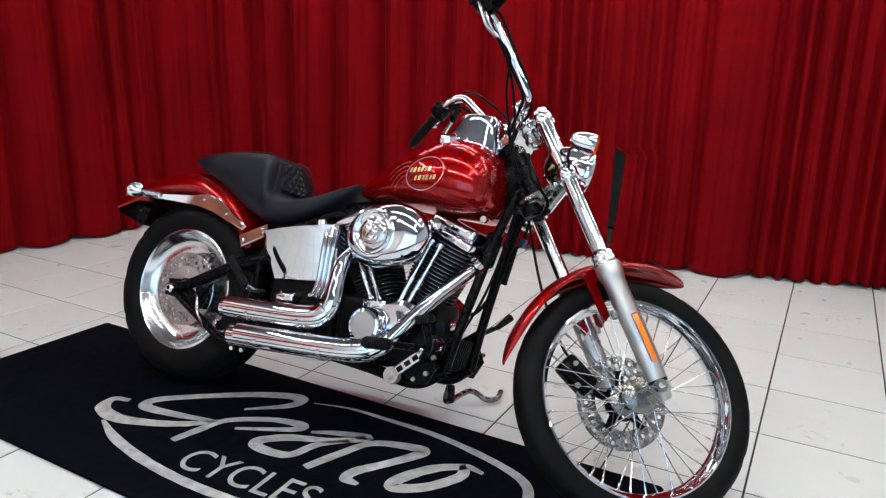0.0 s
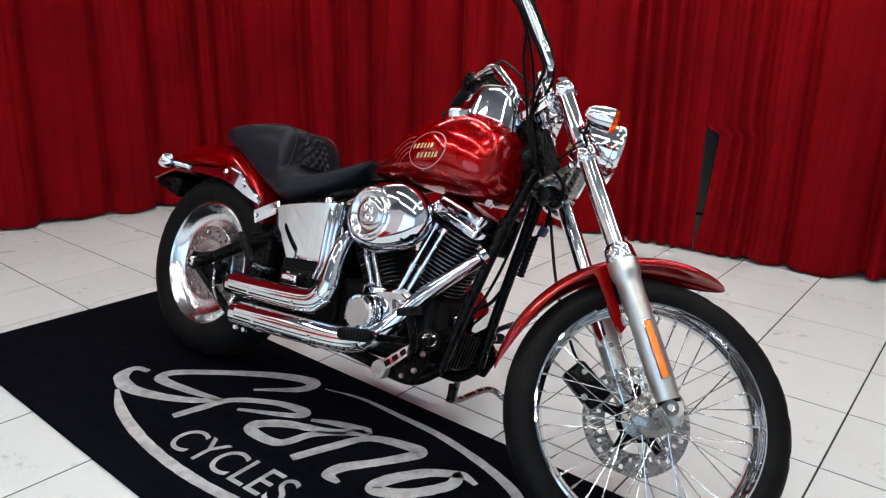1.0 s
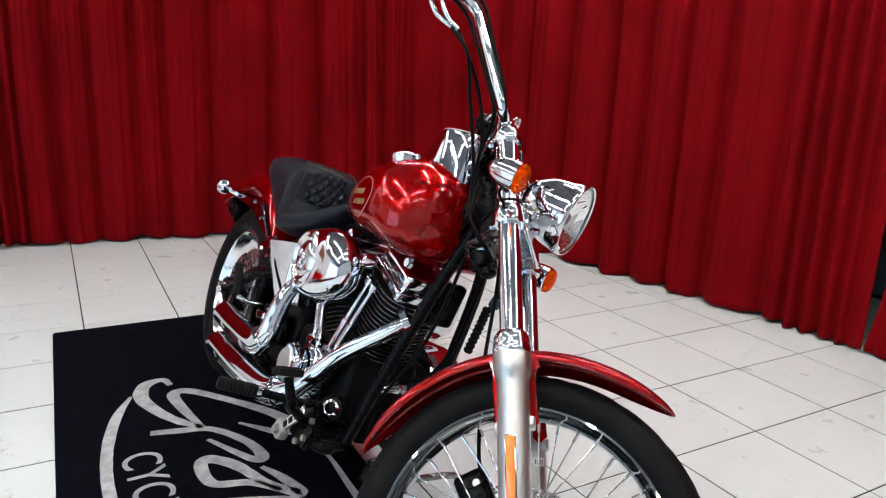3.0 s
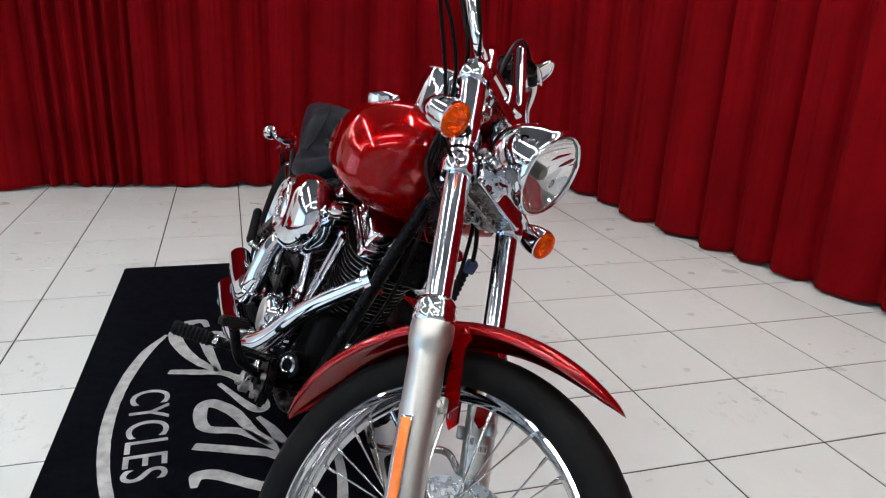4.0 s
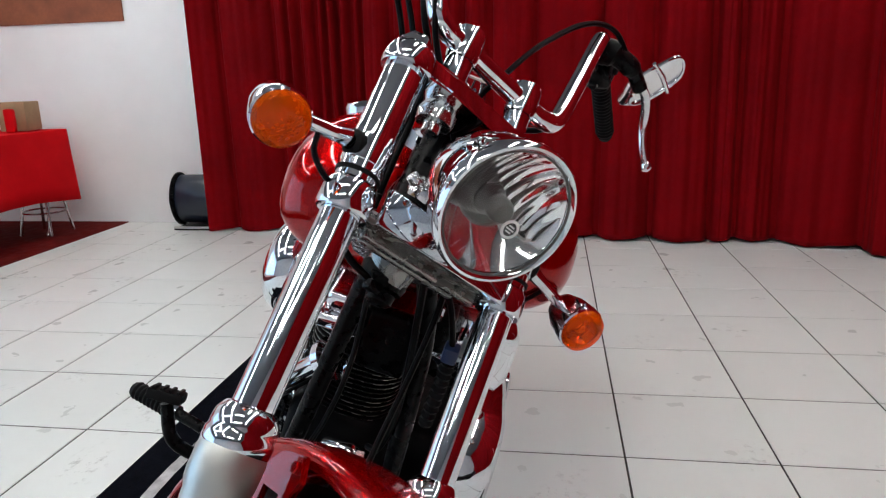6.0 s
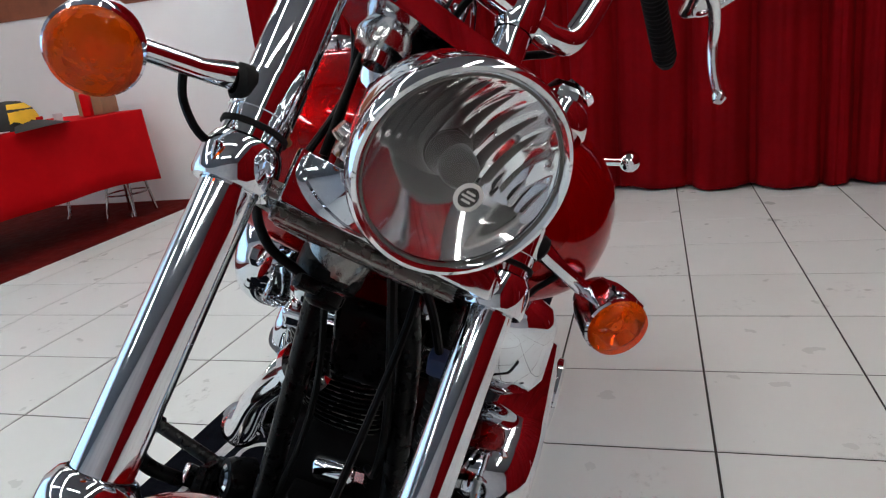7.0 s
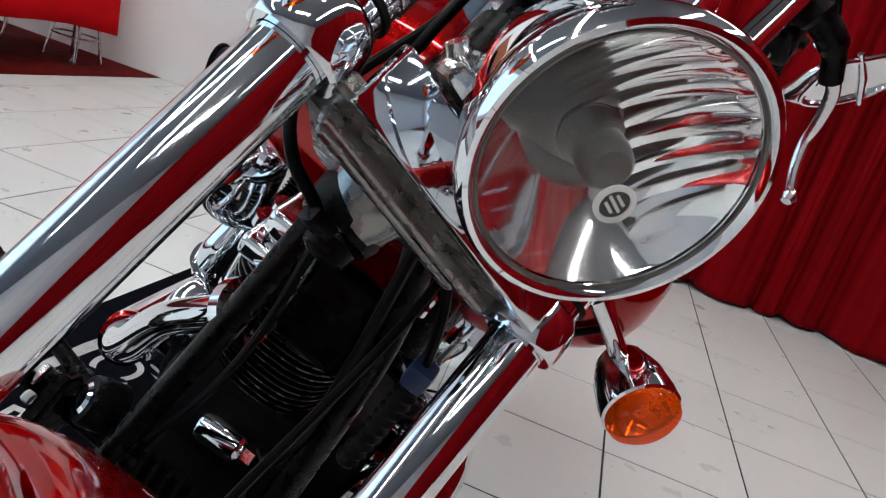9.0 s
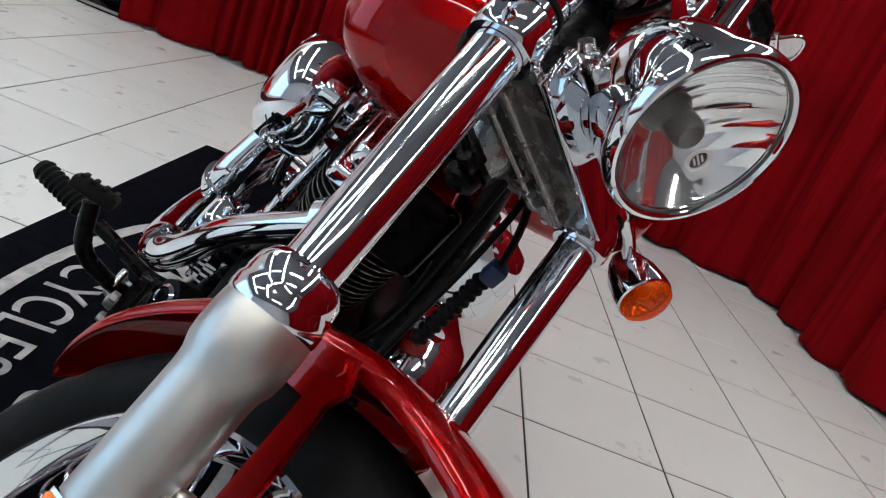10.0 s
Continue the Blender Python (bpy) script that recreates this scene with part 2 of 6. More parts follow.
def lathe(profile, seg=32, m=None, closed=False, bm=None):
    """Turns (radius, height) pairs round the z axis, then moves by m."""
    bm = bm or bmesh.new()
    m = m or Matrix()
    rings = []
    for r, h in profile:
        if r < 1e-6:
            rings.append([bm.verts.new(m @ V((0, 0, h)))])
        else:
            rings.append([bm.verts.new(m @ V((r * math.cos(2 * math.pi * k / seg), r * math.sin(2 * math.pi * k / seg), h))) for k in range(seg)])
    pairs = list(zip(rings, rings[1:])) + ([(rings[-1], rings[0])] if closed else [])
    for a, b in pairs:
        if len(a) == 1 and len(b) == 1:
            continue
        if len(a) == 1:
            for k in range(seg):
                bm.faces.new((a[0], b[k], b[(k + 1) % seg]))
        elif len(b) == 1:
            for k in range(seg):
                bm.faces.new((a[k], a[(k + 1) % seg], b[0]))
        else:
            ring_faces(bm, a, b)
    return bm


def along(a, b):
    """A pose at a whose z axis points to b."""
    a, b = V(a), V(b)
    return Matrix.Translation(a) @ (b - a).to_track_quat("Z", "Y").to_matrix().to_4x4()


def rod(a, b, r, seg=12, bm=None, r2=None):
    return sweep([a, b], [r, r if r2 is None else r2], seg, bm=bm)


def block(size, m=None, bevel=0.004, seg=2, bm=None):
    """A box with rounded edges."""
    t = bmesh.new()
    bmesh.ops.create_cube(t, size=1)
    for v in t.verts:
        v.co = V((v.co.x * size[0], v.co.y * size[1], v.co.z * size[2]))
    if bevel:
        bmesh.ops.bevel(t, geom=t.edges[:], offset=min(bevel, min(size) * 0.45), segments=seg, affect="EDGES", profile=0.6)
    t.transform(m or Matrix())
    return join(bm, t)


def join(bm, t):
    if bm is None:
        return t
    me = bpy.data.meshes.new("tmp")
    t.to_mesh(me)
    t.free()
    bm.from_mesh(me)
    bpy.data.meshes.remove(me)
    return bm


def plate(outline, thick, m=None, bevel=0.002, bm=None):
    """A flat shape in the xy plane, thick along z, with softened edges."""
    t = bmesh.new()
    lo = [t.verts.new((x, y, -thick / 2)) for x, y in outline]
    hi = [t.verts.new((x, y, thick / 2)) for x, y in outline]
    t.faces.new(lo[::-1])
    t.faces.new(hi)
    ring_faces(t, lo, hi)
    if bevel:
        rim = [e for e in t.edges if abs(e.verts[0].co.z - e.verts[1].co.z) < 1e-6]
        bmesh.ops.bevel(t, geom=rim, offset=bevel, segments=2, affect="EDGES")
    t.transform(m or Matrix())
    return join(bm, t)


def loft(sections, bm=None, caps=True):
    bm = bm or bmesh.new()
    rings = [[bm.verts.new(p) for p in s] for s in sections]
    for a, b in zip(rings, rings[1:]):
        ring_faces(bm, a, b)
    if caps:
        bm.faces.new(rings[0][::-1])
        bm.faces.new(rings[-1])
    return bm


def oval(c, a, b, n=24, power=2.0, u=(0, 1, 0), w=(0, 0, 1)):
    """A ring of points round c, a wide along u and b high along w; a higher power makes it squarer."""
    u, w, c = V(u), V(w), V(c)
    out = []
    for k in range(n):
        t = 2 * math.pi * k / n
        x, y = math.cos(t), math.sin(t)
        out.append(c + u * a * math.copysign(abs(x) ** (2 / power), x) + w * b * math.copysign(abs(y) ** (2 / power), y))
    return out


def finish(bm, name, material, angle=38):
    bmesh.ops.recalc_face_normals(bm, faces=bm.faces[:])
    lim = math.radians(angle)
    for f in bm.faces:
        f.smooth = True
    for e in bm.edges:
        if len(e.link_faces) == 2 and e.calc_face_angle(0) > lim:
            e.smooth = False
    me = bpy.data.meshes.new(name)
    bm.to_mesh(me)
    bm.free()
    for mt in (material if isinstance(material, (list, tuple)) else [material]):
        me.materials.append(mt)
    return me


def part(name, bm, material, parent, label="", m=None, angle=38):
    """One mesh as a part of a thing, or of a part."""
    ob = new(name, finish(bm, name, material, angle))
    ob.parent = parent
    if m is not None:
        ob.matrix_basis = m
    if label:
        tagged(ob, label)
    return ob


def thing(name, label, category, group="", kind="", m=None):
    ob = new(name)
    ob.empty_display_size = 0.1
    if m is not None:
        ob.matrix_basis = m
    return tagged(ob, label, category, group, kind)


def solid(name, bm, material, label, category="", group="", kind="", m=None, angle=38):
    ob = new(name, finish(bm, name, material, angle))
    if m is not None:
        ob.matrix_basis = m
    return tagged(ob, label, category, group, kind)


def lettering(text, size, depth=0.001):
    """Letters in the xy plane, as a bmesh."""
    cu = bpy.data.curves.new("letters", "FONT")
    cu.body, cu.size, cu.extrude, cu.align_x, cu.align_y = text, size, depth, "CENTER", "CENTER"
    ob = bpy.data.objects.new("letters", cu)
    scene.collection.objects.link(ob)
    bpy.context.view_layer.update()
    me = bpy.data.meshes.new_from_object(ob.evaluated_get(bpy.context.evaluated_depsgraph_get()))
    bm = bmesh.new()
    bm.from_mesh(me)
    bpy.data.objects.remove(ob)
    bpy.data.meshes.remove(me)
    bpy.data.curves.remove(cu)
    return bm

# ---- the room ----
FLOOR_Y, WEST, EAST, SOUTH, NORTH, HIGH = -2.72, -2.58, 5.4, -4.7, 3.5, 3.1

g = block((EAST - WEST + 0.4, NORTH - SOUTH + 0.4, 0.1), pose((WEST + EAST) / 2, (SOUTH + NORTH) / 2, -0.0525), 0)
floor = solid("floor", g, GROUT, "off-white ceramic tile floor with dark grout lines", "floor", kind="structure")
g = block((EAST - WEST, FLOOR_Y - SOUTH, 0.006), pose((WEST + EAST) / 2, (FLOOR_Y + SOUTH) / 2, 0.001), 0)
solid("floor_red", g, RED_FLOOR, "dark red floor strip behind the tiles", "floor", kind="structure")


def wall(name, x0, x1, y0, y1, material, label):
    return solid(name, block((x1 - x0, y1 - y0, HIGH), pose((x0 + x1) / 2, (y0 + y1) / 2, HIGH / 2), 0), material, label, "wall", kind="structure")


wall("wall_west", WEST - 0.15, WEST, SOUTH - 0.15, NORTH + 0.15, WALL, "plain white painted wall")
# the south wall with the shop window that lights the chrome
WX0, WX1, WZ0, WZ1 = 0.3, 5.1, 0.25, 2.85
g = block((WX0 - WEST, 0.15, HIGH), pose((WEST + WX0) / 2, SOUTH - 0.075, HIGH / 2), 0)
g = block((EAST - WX1, 0.15, HIGH), pose((WX1 + EAST) / 2, SOUTH - 0.075, HIGH / 2), 0, bm=g)
g = block((WX1 - WX0, 0.15, WZ0), pose((WX0 + WX1) / 2, SOUTH - 0.075, WZ0 / 2), 0, bm=g)
g = block((WX1 - WX0, 0.15, HIGH - WZ1), pose((WX0 + WX1) / 2, SOUTH - 0.075, (HIGH + WZ1) / 2), 0, bm=g)
solid("wall_south", g, WALL, "plain white painted wall with a shop window", "wall", kind="structure")
wall("wall_north", WEST, EAST, NORTH, NORTH + 0.15, GREY_WALL, "grey wall behind the curtain")
wall("wall_east", EAST, EAST + 0.15, SOUTH - 0.15, NORTH + 0.15, DARK_WALL, "grey painted showroom wall")
solid("ceiling", block((EAST - WEST + 0.3, NORTH - SOUTH + 0.3, 0.1), pose((WEST + EAST) / 2, (SOUTH + NORTH) / 2, HIGH + 0.05), 0), CEIL,
      "plain dark grey ceiling", "ceiling", kind="structure")
solid("trim_wall", block((0.012, 1.7, 0.9), pose(WEST + 0.007, -3.40, 1.90), 0.003), WOOD_BROWN, "brown painted panel on the white wall", "trim", kind="structure")

window = thing("window_1", "wide shop window with white frame, daylight outside", "window", kind="structure", m=pose((WX0 + WX1) / 2, SOUTH - 0.075, WZ0))
for px in (-2.375, -1.2, 0.0, 1.2, 2.375):
    part("window_frame", block((0.05, 0.06, WZ1 - WZ0 - 0.1), pose(px, 0, (WZ1 - WZ0) / 2), 0.004), FRAME_WHITE, window)
for pz in (0.025, WZ1 - WZ0 - 0.025):
    part("window_frame", block((WX1 - WX0, 0.06, 0.05), pose(0, 0, pz), 0.004), FRAME_WHITE, window)
for px in (-1.7875, -0.6, 0.6, 1.7875):
    pane = part("pane", block((1.12, 0.008, WZ1 - WZ0 - 0.1), pose(px, 0, (WZ1 - WZ0) / 2), 0), GLASS, window)
    pane.visible_shadow = False
solid("backdrop", block((8.0, 0.02, 5.0), pose((WX0 + WX1) / 2, SOUTH - 1.2, 1.6), 0), DAYLIGHT, "pale blue daylight outside the shop window", "backdrop", kind="structure")


def ceiling_lamp(x, y, turn):
    lamp = thing("ceiling_lamp", "long white ceiling strip lamp, lit", "lamp", "ceiling strip lamps", m=pose(x, y, HIGH, 0, 0, turn))
    part("housing", block((1.26, 0.13, 0.05), pose(0, 0, -0.027), 0.008), LAMP_BODY, lamp)
    part("diffuser", block((1.2, 0.085, 0.03), pose(0, 0, -0.062), 0.012), LAMP, lamp, "glowing white diffuser")
    return lamp


first_lamp = ceiling_lamp(0.4, -0.9, 0)
# Assumed layout; strips by the curtain and west wall are added to brighten them.
for x, y, turn in ((1.8, -0.9, 0), (3.2, -0.9, 0), (-0.45, 1.85, 0), (0.85, 1.85, 0), (2.15, 1.9, 0), (3.45, 1.9, 0), (2.5, 0.3, 90), (1.0, 1.1, 0), (-1.25, 1.35, 45),
                   (3.9, 0.3, 90), (0.4, -2.9, 0), (1.8, -2.9, 0), (3.2, -2.9, 0), (-1.75, -2.9, 90), (-0.9, -2.5, 0), (2.5, -1.9, 90), (-1.8, -1.6, 90)):
    copy_thing(first_lamp, pose(x, y, HIGH, 0, 0, turn))


# ---- curtains ----
def curtain(name, points, label, seed, parted=0, steps=900, rows=62, top=2.98):
    """A heavy drape over a plan line: rounded folds of uneven width with narrow creases between them.
    parted: +1 its start draws aside low down, leaving a wedge open to the wall."""
    rnd = random.Random(seed)
    line = spline(points, 24)
    dist = [0.0]
    for a, b in zip(line, line[1:]):
        dist.append(dist[-1] + (b - a).length)
    total = dist[-1]
    folds, s = [], -0.1
    while s < total + 0.1:
        bunch = rnd.random() < 0.30
        for _ in range(rnd.randint(2, 5) if bunch else rnd.randint(1, 2)):
            w = rnd.uniform(0.06, 0.12) if bunch else rnd.uniform(0.16, 0.42)
            folds.append((s, w, rnd.uniform(0.75, 1.25), rnd.uniform(-1, 1), rnd.uniform(0, 6.28), rnd.uniform(-0.6, 0.6)))
            s += w
    ph = [rnd.uniform(0, 6.28) for _ in range(5)]
    bm = bmesh.new()
    grid = []
    j = q = 0
    for i in range(steps + 1):
        s = total * i / steps
        while j < len(dist) - 2 and dist[j + 1] < s:
            j += 1
        f = (s - dist[j]) / max(1e-6, dist[j + 1] - dist[j])
        base = line[j].lerp(line[j + 1], f)
        tan = (line[j + 1] - line[j]).normalized()
        nrm = V((-tan.y, tan.x, 0))
        while q < len(folds) - 1 and folds[q + 1][0] <= s:
            q += 1
        s0, w, deep, lean, p0, skew = folds[q]
        u = (s - s0) / w
        col = []
        for k in range(rows + 1):
            z = top * k / rows
            low = 1 - k / rows
            us = u + 0.22 * skew * math.sin(math.pi * u) * math.sin(1.1 * z + p0)
            us = us / (1 - min(0.35, 0.030 / w))
            bulge = abs(math.sin(math.pi * min(1, max(0, us)))) ** 0.5
            d = -min(0.115, 0.15 * w + 0.055) * deep * bulge
            d -= 0.010 * min(1, w / 0.2) * math.sin(2 * math.pi * (2.0 * u + 0.12 * z) + p0) * bulge
            d -= 0.004 * min(1, w / 0.2) * math.sin(2 * math.pi * (5.3 * u - 0.2 * z) + 2 * p0) * bulge
            d += 0.030 * math.sin(2.1 * s + ph[0]) + 0.018 * low * math.sin(3.7 * s + ph[1]) + 0.060
            shift = 0.010 * math.sin(1.3 * z + ph[2] + 1.9 * s) + 0.016 * low * math.sin(5.0 * s + ph[3])
            if parted:
                near = s if parted > 0 else total - s
                if near < 0.45:
                    fade = (1 - near / 0.45) ** 2
                    d = d * (1 - fade) + (0.004 if parted > 0 else -0.014) * fade
                    shift *= 1 - fade
                    if parted > 0:
                        gap = 0.066 * min(1, max(0, (z - 0.08) / 0.62)) ** 0.6 if z < 0.715 else -0.03
                        shift += gap * fade
            hem = 0.006 + 0.010 * (1 + math.sin(17 * s + ph[4]) * math.sin(6.1 * s)) if k == 0 else 0
            p = base + nrm * d + tan * shift
            col.append(bm.verts.new((p.x, p.y, max(z, hem))))
        grid.append(col)
    for a, b in zip(grid, grid[1:]):
        for k in range(rows):
            bm.faces.new((a[k], b[k], b[k + 1], a[k + 1]))
    ob = solid(name, bm, CURTAIN, label, "curtain", "red stage curtains", angle=180)
    mod = ob.modifiers.new("cloth", "SOLIDIFY")
    mod.thickness, mod.offset = 0.004, 0
    return ob


curtain("curtain", [(-2.24, -1.88, 0), (-2.26, -1.4, 0), (-2.25, -0.8, 0), (-2.19, 0.2, 0), (-2.05, 1.2, 0), (-1.97, 1.80, 0), (-1.72, 2.14, 0), (-1.2, 2.24, 0),
                    (-0.5, 2.31, 0), (0.3, 2.42, 0), (1.03, 2.50, 0)], "deep red velvet curtain hanging in heavy folds to the floor", 302, -1, 1150)
curtain("curtain", [(1.035, 2.50, 0), (1.7, 2.56, 0), (2.3, 2.64, 0), (3.2, 2.86, 0), (4.2, 2.95, 0), (5.3, 2.95, 0)],
        "deep red velvet curtain with a narrow slit beside it", 8, 1, 700)

# ---- carpet mat ----
MAT_M = pose(-0.592, -0.662, 0, 0, 0, -0.4)
mat_ob = thing("floor_mat", "black carpet floor mat with white script print under the motorcycle", "mat", m=MAT_M)
g = plate([(0.01, 0), (2.47, 0), (2.48, 0.01), (2.48, 0.815), (2.47, 0.825), (0.01, 0.825), (0, 0.815), (0, 0.01)], 0.008, pose(0, 0, 0.0045), 0.003)
part("carpet", g, CARPET, mat_ob)


def swash(points, widths, bm, n=8):
    """A flat brush stroke of changing width on the mat."""
    path = spline([(x, y, 0) for x, y in points], n)
    m = len(path)
    left, right = [], []
    for i, p in enumerate(path):
        t = (path[min(i + 1, m - 1)] - path[max(i - 1, 0)]).normalized()
        s = V((-t.y, t.x, 0))
        u = i / (m - 1) * (len(widths) - 1)
        a = int(min(u, len(widths) - 2))
        w = widths[a] + (widths[a + 1] - widths[a]) * (u - a)
        w *= 1 + 0.10 * noise.noise((p.x * 60, p.y * 60, 1.3))
        left.append(bm.verts.new((p.x + s.x * w / 2, p.y + s.y * w / 2, 0.0098)))
        right.append(bm.verts.new((p.x - s.x * w / 2, p.y - s.y * w / 2, 0.0098)))
    for i in range(m - 1):
        bm.faces.new((left[i], right[i], right[i + 1], left[i + 1]))


TO_MAT = MAT_M.inverted()


def print_on_mat(strokes, name, label=""):
    bm = bmesh.new()
    for pts, widths in strokes:
        swash([(TO_MAT @ V((1.04 * x + 0.06, 0.021 * x + 1.095 * y + 0.091, 0))).to_2d() for x, y in pts], widths, bm)
    return part(name, bm, CARPET_PRINT, mat_ob, label)


print_on_mat([([(0.082, -0.351), (0.027, -0.368), (0.051, -0.426), (0.148, -0.449), (0.269, -0.418), (0.366, -0.371), (0.435, -0.317)], [0.02, 0.03, 0.05, 0.05, 0.04, 0.035, 0.02]),
              ([(0.435, -0.317), (0.281, -0.346), (0.164, -0.355), (0.154, -0.306), (0.263, -0.216), (0.405, -0.121), (0.523, -0.07), (0.571, -0.076), (0.561, -0.126), (0.453, -0.214)],
               [0.02, 0.035, 0.045, 0.04, 0.035, 0.04, 0.045, 0.05, 0.035, 0.012])], "swash", "white swash of the printed emblem")
print_on_mat([([(0.409, -0.458), (0.428, -0.381), (0.459, -0.295), (0.577, -0.223), (0.681, -0.204), (0.681, -0.235), (0.518, -0.318)], [0.03, 0.035, 0.03, 0.03, 0.04, 0.03, 0.015])], "swash")
print_on_mat([([(0.736, -0.222), (0.814, -0.188), (0.908, -0.167), (0.822, -0.231), (0.696, -0.282), (0.633, -0.338), (0.662, -0.366), (0.763, -0.355), (0.8, -0.27), (0.872, -0.208)],
               [0.015, 0.03, 0.04, 0.03, 0.04, 0.045, 0.04, 0.035, 0.03, 0.02])], "swash")
print_on_mat([([(0.847, -0.381), (0.889, -0.277), (0.937, -0.187), (1.041, -0.15), (1.096, -0.156), (1.045, -0.245), (0.984, -0.328), (0.981, -0.37), (1.025, -0.378)],
               [0.03, 0.035, 0.03, 0.04, 0.045, 0.035, 0.04, 0.04, 0.015])], "swash")
print_on_mat([([(1.242, -0.161), (1.168, -0.212), (1.11, -0.301), (1.117, -0.343), (1.192, -0.301), (1.25, -0.214), (1.242, -0.161), (1.3, -0.17)], [0.03, 0.04, 0.045, 0.045, 0.04, 0.04, 0.03, 0.015])], "swash")
print_on_mat([([(0.125, -0.478), (0.251, -0.53), (0.423, -0.57), (0.607, -0.59), (0.8, -0.588), (1.0, -0.56), (1.2, -0.5)], [0.012, 0.034, 0.036, 0.034, 0.032, 0.03, 0.02])], "oval_line")
print_on_mat([([(0.622, -0.071), (0.752, -0.043), (0.905, -0.045), (1.093, -0.055), (1.3, -0.101), (1.425, -0.16), (1.47, -0.26)], [0.004, 0.012, 0.02, 0.026, 0.03, 0.032, 0.03])], "oval_line")
g = lettering("CYCLES", 0.158, 0.0004)
g.transform(TO_MAT @ pose(0.832, -0.440, 0.0095, 0, 0, 3) @ Matrix.Diagonal((0.88, 1, 1, 1)))
part("lettering", g, CARPET_PRINT, mat_ob, "white capital letters")

# ---- the motorcycle ----
def turned(axis, degrees_):
    return Matrix.Rotation(radians(degrees_), 4, axis)


BODY = Matrix.Translation((0.1069, -0.0846, 0.0055)) @ turned("Z", 1.42) @ turned("X", -19.26) @ turned("Y", 1.28)
BODY = BODY @ Matrix.Scale(0.9865, 4)
# the steered front end: x across the fork, y to the bike's left, z up along the fork, from the front axle
RAKE = 34.0
FRONT_WORLD = Matrix.Translation((1.7963, 0.1094, 0.2818)) @ turned("Z", 42.65) @ turned("X", -37.08) @ turned("Y", -11.99)
FRONT = BODY.inverted() @ FRONT_WORLD

moto = thing("motorcycle", "candy red cruiser motorcycle with chrome engine leaning on its side stand", "motorcycle", m=BODY)
AXLE_Y = pose(0, 0, 0, 90, 0, 0)


def tyre_bm(profile, seg, groove, depth, shoulder):
    bm = bmesh.new()
    rings = []
    for i, (r, h) in enumerate(profile):
        ring = []
        for k in range(seg):
            kk = k + (i * 2 if h > 0 else -i * 2)
            rr = r - (depth if shoulder[0] < r < shoulder[1] and kk % groove == 0 else 0)
            a = 2 * math.pi * k / seg
            ring.append(bm.verts.new((rr * math.cos(a), rr * math.sin(a), h)))
        rings.append(ring)
    for a, b in zip(rings, rings[1:] + rings[:1]):
        ring_faces(bm, a, b)
    bm.transform(AXLE_Y)
    return bm


def mirrored(half):
    return half + [(r, -h) for r, h in half[::-1] if h]


def disc_bm(r0, r1, y, thick, seg=72, gaps=True):
    """A drilled brake disc round the y axis."""
    bm = bmesh.new()
    rad = [r0 + (r1 - r0) * k / 5 for k in range(6)]
    for side in (-1, 1):
        rings = [[bm.verts.new((r * math.cos(2 * math.pi * k / seg), y + side * thick / 2, r * math.sin(2 * math.pi * k / seg))) for k in range(seg)] for r in rad]
        for q in range(5):
            for k in range(seg):
                if gaps and ((q == 1 and k % 6 == 0) or (q == 2 and k % 6 == 2) or (q == 3 and k % 6 == 4)):
                    continue
                bm.faces.new((rings[q][k], rings[q][(k + 1) % seg], rings[q + 1][(k + 1) % seg], rings[q + 1][k]))
    edge = [e for e in bm.edges if len(e.link_faces) == 1]
    lows = {}
    for v in bm.verts:
        lows[(round(v.co.x, 5), round(v.co.z, 5), v.co.y > y)] = v
    for e in [e for e in edge if e.verts[0].co.y < y]:
        a, b = e.verts
        c, d = (lows[(round(v.co.x, 5), round(v.co.z, 5), True)] for v in (b, a))
        try:
            bm.faces.new((a, b, c, d))
        except ValueError:
            pass
    return bm


def bolt(p, d, r, h, parent, material=CHROME, m=None, name="bolt"):
    """A hexagon-headed bolt at p, standing along d."""
    bm = lathe([(0, 0), (r, 0), (r, h * 0.75), (r * 0.85, h), (0, h)], 6, along(p, V(p) + V(d)))
    return part(name, bm, material, parent, m=m, angle=20)


# rear wheel
RX, RZ = 0.058, 0.352
rear = part("rear_wheel", lathe([(0.222, -0.078), (0.224, -0.088), (0.215, -0.090), (0.207, -0.082), (0.196, -0.062), (0.176, -0.048), (0.155, -0.043), (0.08, -0.040), (0.055, -0.05),
                                 (0.045, -0.07), (0, -0.07), (0, 0.07), (0.06, 0.07), (0.17, 0.045), (0.2, 0.07), (0.215, 0.09), (0.224, 0.088), (0.222, 0.078), (0.205, 0.05), (0.2, 0), (0.205, -0.05)],
                                64, AXLE_Y @ turned("X", 180)), ALU_POLISH, moto, "polished aluminium dished wheel", pose(RX, 0, RZ))
part("tyre", tyre_bm(mirrored([(0.216, 0.080), (0.228, 0.096), (0.25, 0.104), (0.285, 0.102), (0.310, 0.085), (0.328, 0.058), (0.338, 0.028), (0.340, 0.0)]), 96, 8, 0.004, (0.30, 0.339)),
     TYRE_MAT, rear, "wide black tyre")
part("brake_disc", disc_bm(0.078, 0.136, -0.075, 0.005), STEEL, rear, "drilled steel brake disc")
part("disc_carrier", lathe([(0.05, 0), (0.085, 0.002), (0.085, 0.007), (0.05, 0.009)], 24, pose(0, -0.071, 0, 90, 0, 0)), ALU, rear)
part("hub", lathe([(0.0, 0.0), (0.038, 0.0), (0.042, 0.02), (0.03, 0.05), (0.03, 0.08), (0, 0.08)], 28, pose(0, -0.055, 0, 90, 0, 0)), BLACK, rear)
